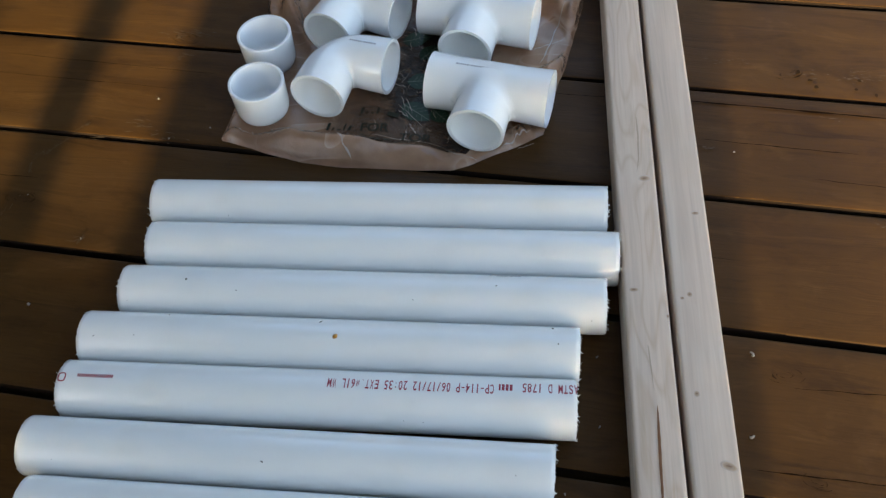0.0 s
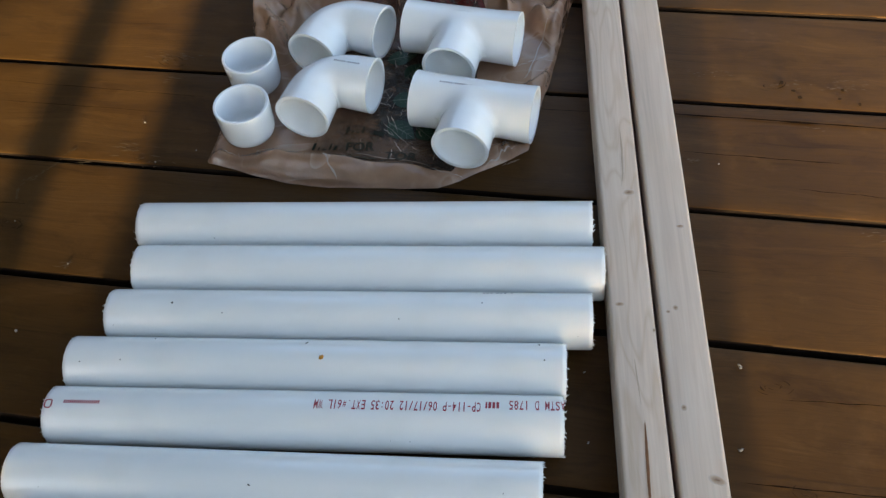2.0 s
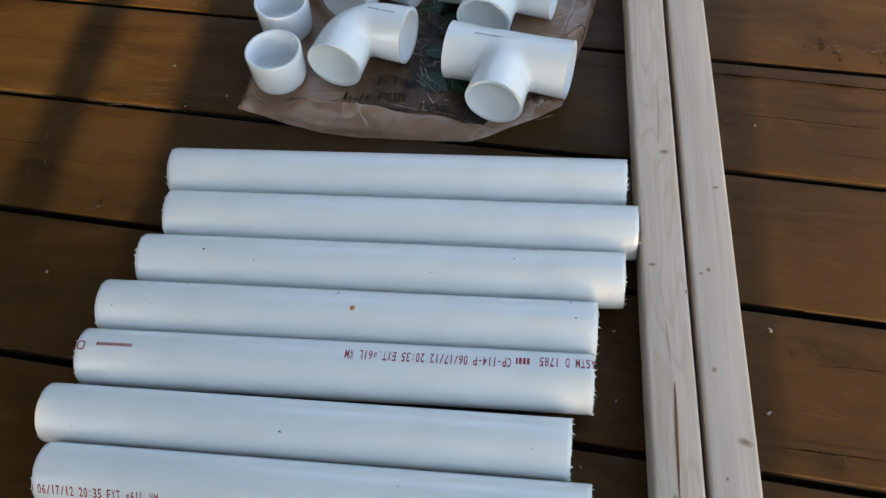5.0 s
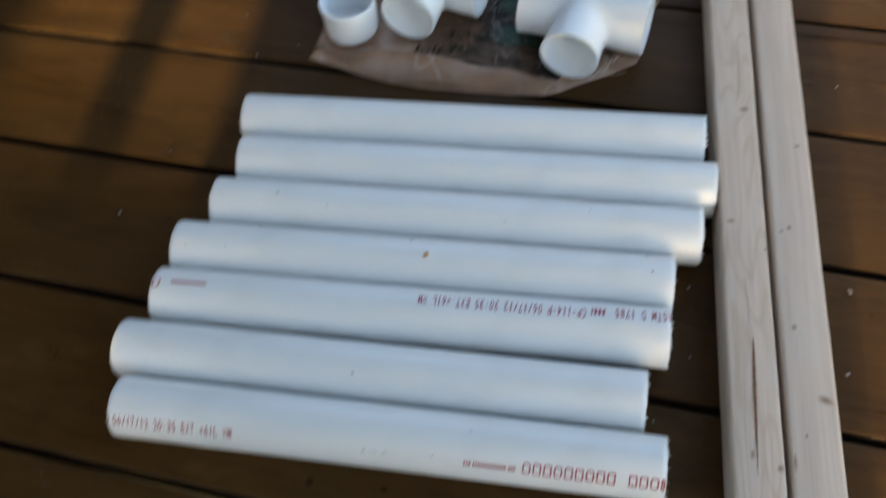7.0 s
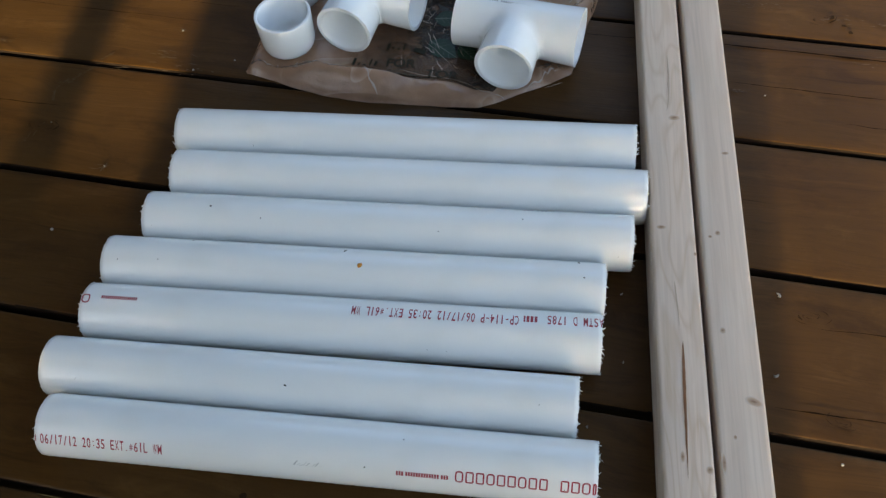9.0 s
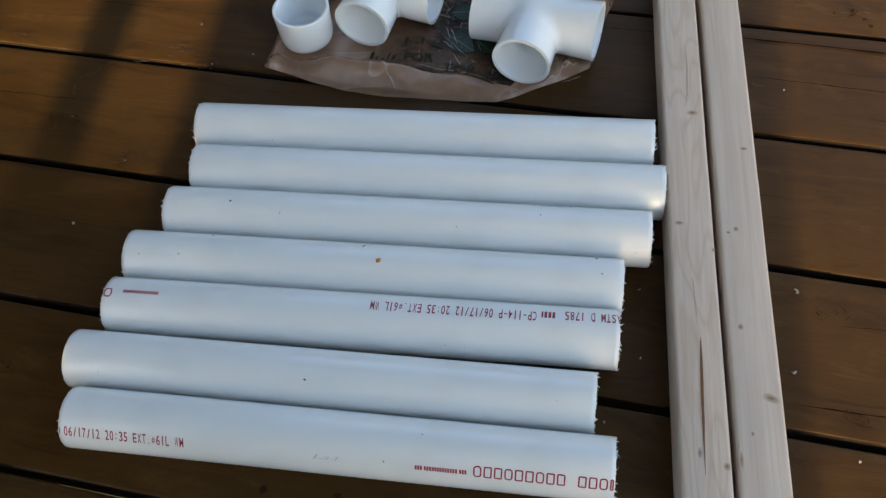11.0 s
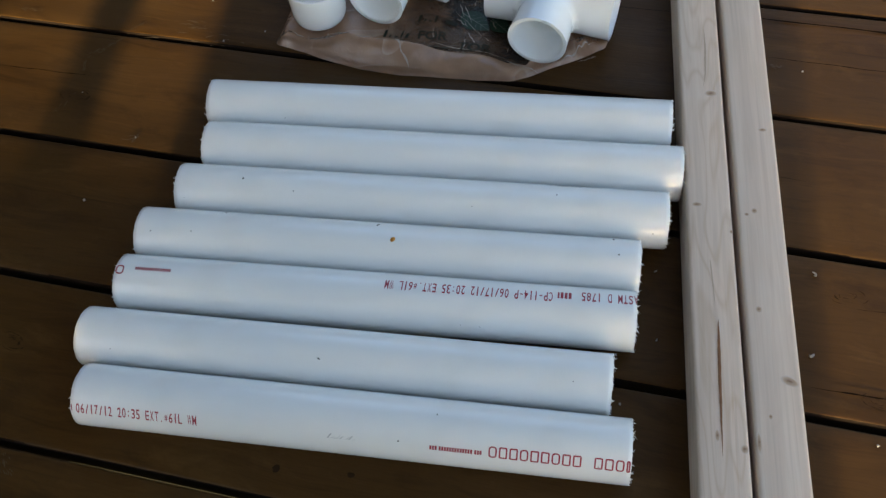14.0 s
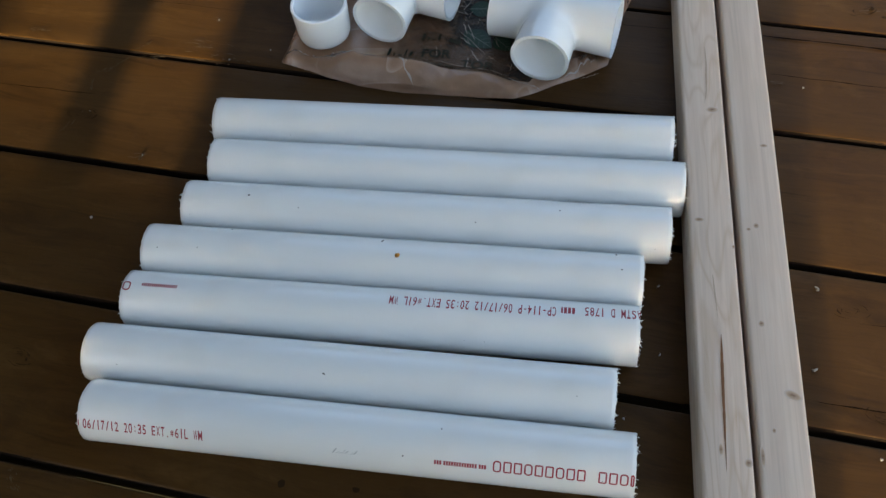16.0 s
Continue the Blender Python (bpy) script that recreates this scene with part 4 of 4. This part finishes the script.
# ---- structure: deck boards ----
deck = thing("deck", pose(0, 0, 0))
tagged(deck, "brown stained wooden deck of long boards", "deck", kind="structure")
for x in (-2.0, -1.6, -1.2, -0.8, -0.4, 0.0, 0.4, 0.8, 1.2, 1.6, 2.0):
    bm = bmesh.new()
    box(bm, x - 0.019 + 0.08, x + 0.019 + 0.08, -2.6, 2.6, -0.17, -0.0262)
    bmesh.ops.recalc_face_normals(bm, faces=bm.faces[:])
    part("joist", bm, JOIST, deck, smooth=False)
SEAMS = [0.4314, 0.2870, 0.1446, 0.0005, -0.1468, -0.2935]
LINES = [SEAMS[0] + 0.1443 * k for k in range(14, 0, -1)] + SEAMS + [SEAMS[-1] - 0.1443 * k for k in range(1, 15)]
GAPS = {0.0005: 0.0064, -0.1468: 0.0060, -0.2935: 0.0056}


def board_mesh(width, seed):
    """A board along x with eased edges, slightly cupped and uneven; its top centre is the origin."""
    bm = bmesh.new()
    w, r, th = width / 2, 0.0028, 0.026
    prof = [(-w, -th), (-w, -r)]
    for i in range(1, 5):
        a = radians(90 * i / 5)
        prof.append((-w + r - r * math.cos(a), -r + r * math.sin(a)))
    m = 11
    prof += [(-w + r + (2 * w - 2 * r) * i / m, 0.0) for i in range(m + 1)]
    for i in range(1, 5):
        a = radians(90 * i / 5)
        prof.append((w - r + r * math.sin(a), -r + r * math.cos(a)))
    prof += [(w, -r), (w, -th)]
    rings = []
    xs = sorted({-2.4, 2.4, *[-1.0 + 2.0 * k / 80 for k in range(81)]})
    for x in xs:
        row = []
        for y, z in prof:
            top = max(0.0, 1 + z / r)
            wave = (0.0004 * noise.noise(Vector((x * 1.6, y * 30, seed))) + 0.00018 * noise.noise(Vector((x * 7, y * 90, seed + 5)))) * top
            edge = 0.0006 * noise.noise(Vector((x * 4.0, seed, 1.0 if y > 0 else 7.0))) if abs(y) > w * 0.9 else 0
            row.append((x, y + edge, z - 0.0005 + 0.0006 * (y / w) ** 2 * (1 if seed % 2 else -1) * top + wave))
        rings.append(row)
    loft(bm, rings, cap=True)
    # sides coloured dark as shade, to hold down the sunlit glint at seams
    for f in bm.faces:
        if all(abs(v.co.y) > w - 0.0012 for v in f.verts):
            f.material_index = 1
    bmesh.ops.recalc_face_normals(bm, faces=bm.faces[:])
    return bm


for i, (hi, lo) in enumerate(zip(LINES, LINES[1:])):
    g_hi, g_lo = GAPS.get(hi, 0.0040) / 2, GAPS.get(lo, 0.0040) / 2
    top, low = hi - g_hi, lo + g_lo
    part("deck_board", board_mesh(top - low, i), [DECK, SEAM_SHADE], deck, at=pose(0, (top + low) / 2, 0))


def crack(points, width, seed):
    """A long surface check in a board."""
    bm = bmesh.new()
    rows, n = [], 40
    (xa, ya), (xb, yb) = points
    for k in range(n + 1):
        s = k / n
        x, y = xa + (xb - xa) * s, ya + (yb - ya) * s + 0.0012 * noise.noise(Vector((seed, s * 6, 0)))
        w = width * (0.25 + 0.9 * abs(noise.noise(Vector((seed + 2, s * 9, 0))))) * min(1.0, 6 * s, 6 * (1 - s)) + 0.00005
        rows.append([(x, y - w, 0.0012), (x, y + w, 0.0012)])
    loft(bm, rows, closed=False)
    part("crack", bm, CRACK, deck, "long dark drying crack")


crack([(0.20, 0.2685), (0.62, 0.2640)], 0.0017, 1)
crack([(0.295, 0.2165), (0.45, 0.2145)], 0.0010, 2)
crack([(0.345, -0.1225), (0.52, -0.119)], 0.0010, 3)
crack([(0.405, 0.1785), (0.50, 0.1755)], 0.0008, 7)
crack([(0.38, -0.047), (0.50, -0.040)], 0.0007, 8)
crack([(0.23, 0.0755), (0.34, 0.0745)], 0.0006, 9)
crack([(-0.50, 0.079), (-0.36, 0.082)], 0.0007, 10)
crack([(-0.52, 0.223), (-0.25, 0.221)], 0.0006, 4)
crack([(-0.48, 0.253), (-0.22, 0.248)], 0.0005, 5)
crack([(0.14, 0.262), (0.22, 0.263)], 0.0006, 6)


def deck_knot(x, y, sx, sy, seed):
    bm = bmesh.new()
    c = bm.verts.new((0, 0, 0.0015))
    ring = []
    for i in range(24):
        a = 2 * math.pi * i / 24
        k = 1 + 0.3 * noise.noise(Vector((math.cos(a) * 1.5, math.sin(a) * 1.5, seed)))
        ring.append(bm.verts.new((sx * k * math.cos(a), sy * k * math.sin(a), 0.0011)))
    for i in range(24):
        bm.faces.new((c, ring[i], ring[(i + 1) % 24]))
    part("knot", bm, SWIRL, deck, "dark knot in the board", at=pose(x, y, 0))


for i, (x, y, sx, sy) in enumerate([(0.455, 0.316, 0.0018, 0.0022), (0.451, 0.303, 0.0018, 0.0018), (0.470, 0.297, 0.0016, 0.0024), (0.412, 0.302, 0.0022, 0.0026), (0.406, 0.311, 0.0026, 0.0016), (-0.043, -0.269, 0.0032, 0.0030), (0.015, -0.262, 0.0028, 0.0022), (0.395, 0.322, 0.002, 0.003)]):
    deck_knot(x, y, sx, sy, i + 1)


def scuff(x, y, spread, count, seed, turn=0.0):
    """A patch of tiny raised slivers where the stain has worn off."""
    rnd = random.Random(seed)
    bm = bmesh.new()
    for _ in range(count):
        px, py = rnd.gauss(0, spread), rnd.gauss(0, spread * 0.28)
        ln, w = rnd.uniform(0.0010, 0.0060), rnd.uniform(0.00015, 0.00055)
        a = rnd.gauss(0, 0.25)
        d, q = Vector((math.cos(a), math.sin(a), 0)), Vector((-math.sin(a), math.cos(a), 0))
        c = Vector((px, py, 0.0009))
        loft(bm, [[c - d * ln, c - d * ln + q * 0.0001], [c - d * ln * 0.3 - q * w, c - d * ln * 0.3 + q * w], [c + d * ln * 0.4 - q * w * 0.8, c + d * ln * 0.4 + q * w], [c + d * ln, c + d * ln + q * 0.0001]], closed=False)
    ob = part("scuff", bm, SCUFF, deck, "worn pale scuff in the stain", at=pose(x, y, 0, 0, 0, turn))
    tagged(ob, kind="stuff")


for i, (x, y, spread, count, turn) in enumerate([(-0.283, 0.303, 0.016, 26, 4), (-0.262, 0.310, 0.010, 14, 0), (-0.269, 0.272, 0.009, 9, 12), (-0.279, 0.167, 0.014, 12, 0), (-0.253, 0.151, 0.016, 16, 2), (-0.274, 0.205, 0.004, 4, 0), (-0.372, 0.113, 0.010, 7, 52), (0.405, 0.318, 0.012, 10, 0), (0.452, 0.318, 0.012, 14, 0), (0.440, 0.262, 0.014, 6, 0), (-0.285, 0.013, 0.006, 6, 20), (-0.372, 0.043, 0.008, 5, 60), (0.470, 0.130, 0.010, 6, 0), (-0.330, 0.140, 0.012, 6, 0)]):
    scuff(x, y, spread, count, i + 1, turn)


def scratch(x0, y0, x1, y1, width, seed):
    """A pale rubbed streak across the stain: a run of short dashes."""
    rnd = random.Random(seed)
    bm = bmesh.new()
    d = Vector((x1 - x0, y1 - y0, 0))
    side = Vector((-d.y, d.x, 0)).normalized()
    for _ in range(26):
        s = rnd.random()
        c = Vector((x0, y0, 0.0010)) + d * s + side * rnd.gauss(0, width)
        ln, w = d.normalized() * rnd.uniform(0.0008, 0.0030), side * rnd.uniform(0.00012, 0.00045)
        loft(bm, [[c - ln, c - ln + side * 0.00005], [c - w, c + w], [c + ln, c + ln + side * 0.00005]], closed=False)
    tagged(part("scuff", bm, SCUFF, deck, "pale rubbed streak in the stain"), kind="stuff")


for i, row in enumerate(((-0.366, 0.115, -0.349, 0.138, 0.0009), (-0.346, 0.150, -0.335, 0.162, 0.0009), (-0.481, 0.159, -0.455, 0.161, 0.0018), (-0.281, 0.1635, -0.266, 0.164, 0.0006), (-0.284, 0.010, -0.282, 0.020, 0.0006), (-0.262, -0.303, -0.247, -0.317, 0.0030), (-0.376, 0.100, -0.372, 0.088, 0.0010), (0.300, 0.330, 0.345, 0.331, 0.0030), (0.300, 0.2065, 0.312, 0.206, 0.0012), (0.445, 0.328, 0.480, 0.326, 0.0030))):
    scratch(*row, i + 40)


def swirl(x, y, size, seed):
    """Grain that bends round an old knot: short dark arcs."""
    rnd = random.Random(seed)
    bm = bmesh.new()
    for _ in range(11):
        r, a0, span = rnd.uniform(0.25, 1.0) * size, rnd.uniform(0, 6.28), rnd.uniform(0.5, 1.4)
        w = rnd.uniform(0.0002, 0.0005)
        rows = []
        for k in range(9):
            a = a0 + span * k / 8
            t = w * math.sin(math.pi * k / 8) + 0.00003
            d = Vector((1.5 * math.cos(a), 0.8 * math.sin(a), 0))
            rows.append([d * (r - t) + Vector((0, 0, 0.0011)), d * (r + t) + Vector((0, 0, 0.0011))])
        loft(bm, rows, closed=False)
    tagged(part("grain_swirl", bm, SWIRL, deck, "dark grain bending round a knot", at=pose(x, y, 0, 0, 0, rnd.uniform(-20, 20))), kind="stuff")


for i, (x, y, size) in enumerate([(0.373, -0.036, 0.011), (0.385, 0.318, 0.010), (-0.365, 0.055, 0.012), (-0.277, 0.300, 0.012), (-0.30, -0.21, 0.010), (0.395, -0.125, 0.009)]):
    swirl(x, y, size, i + 1)
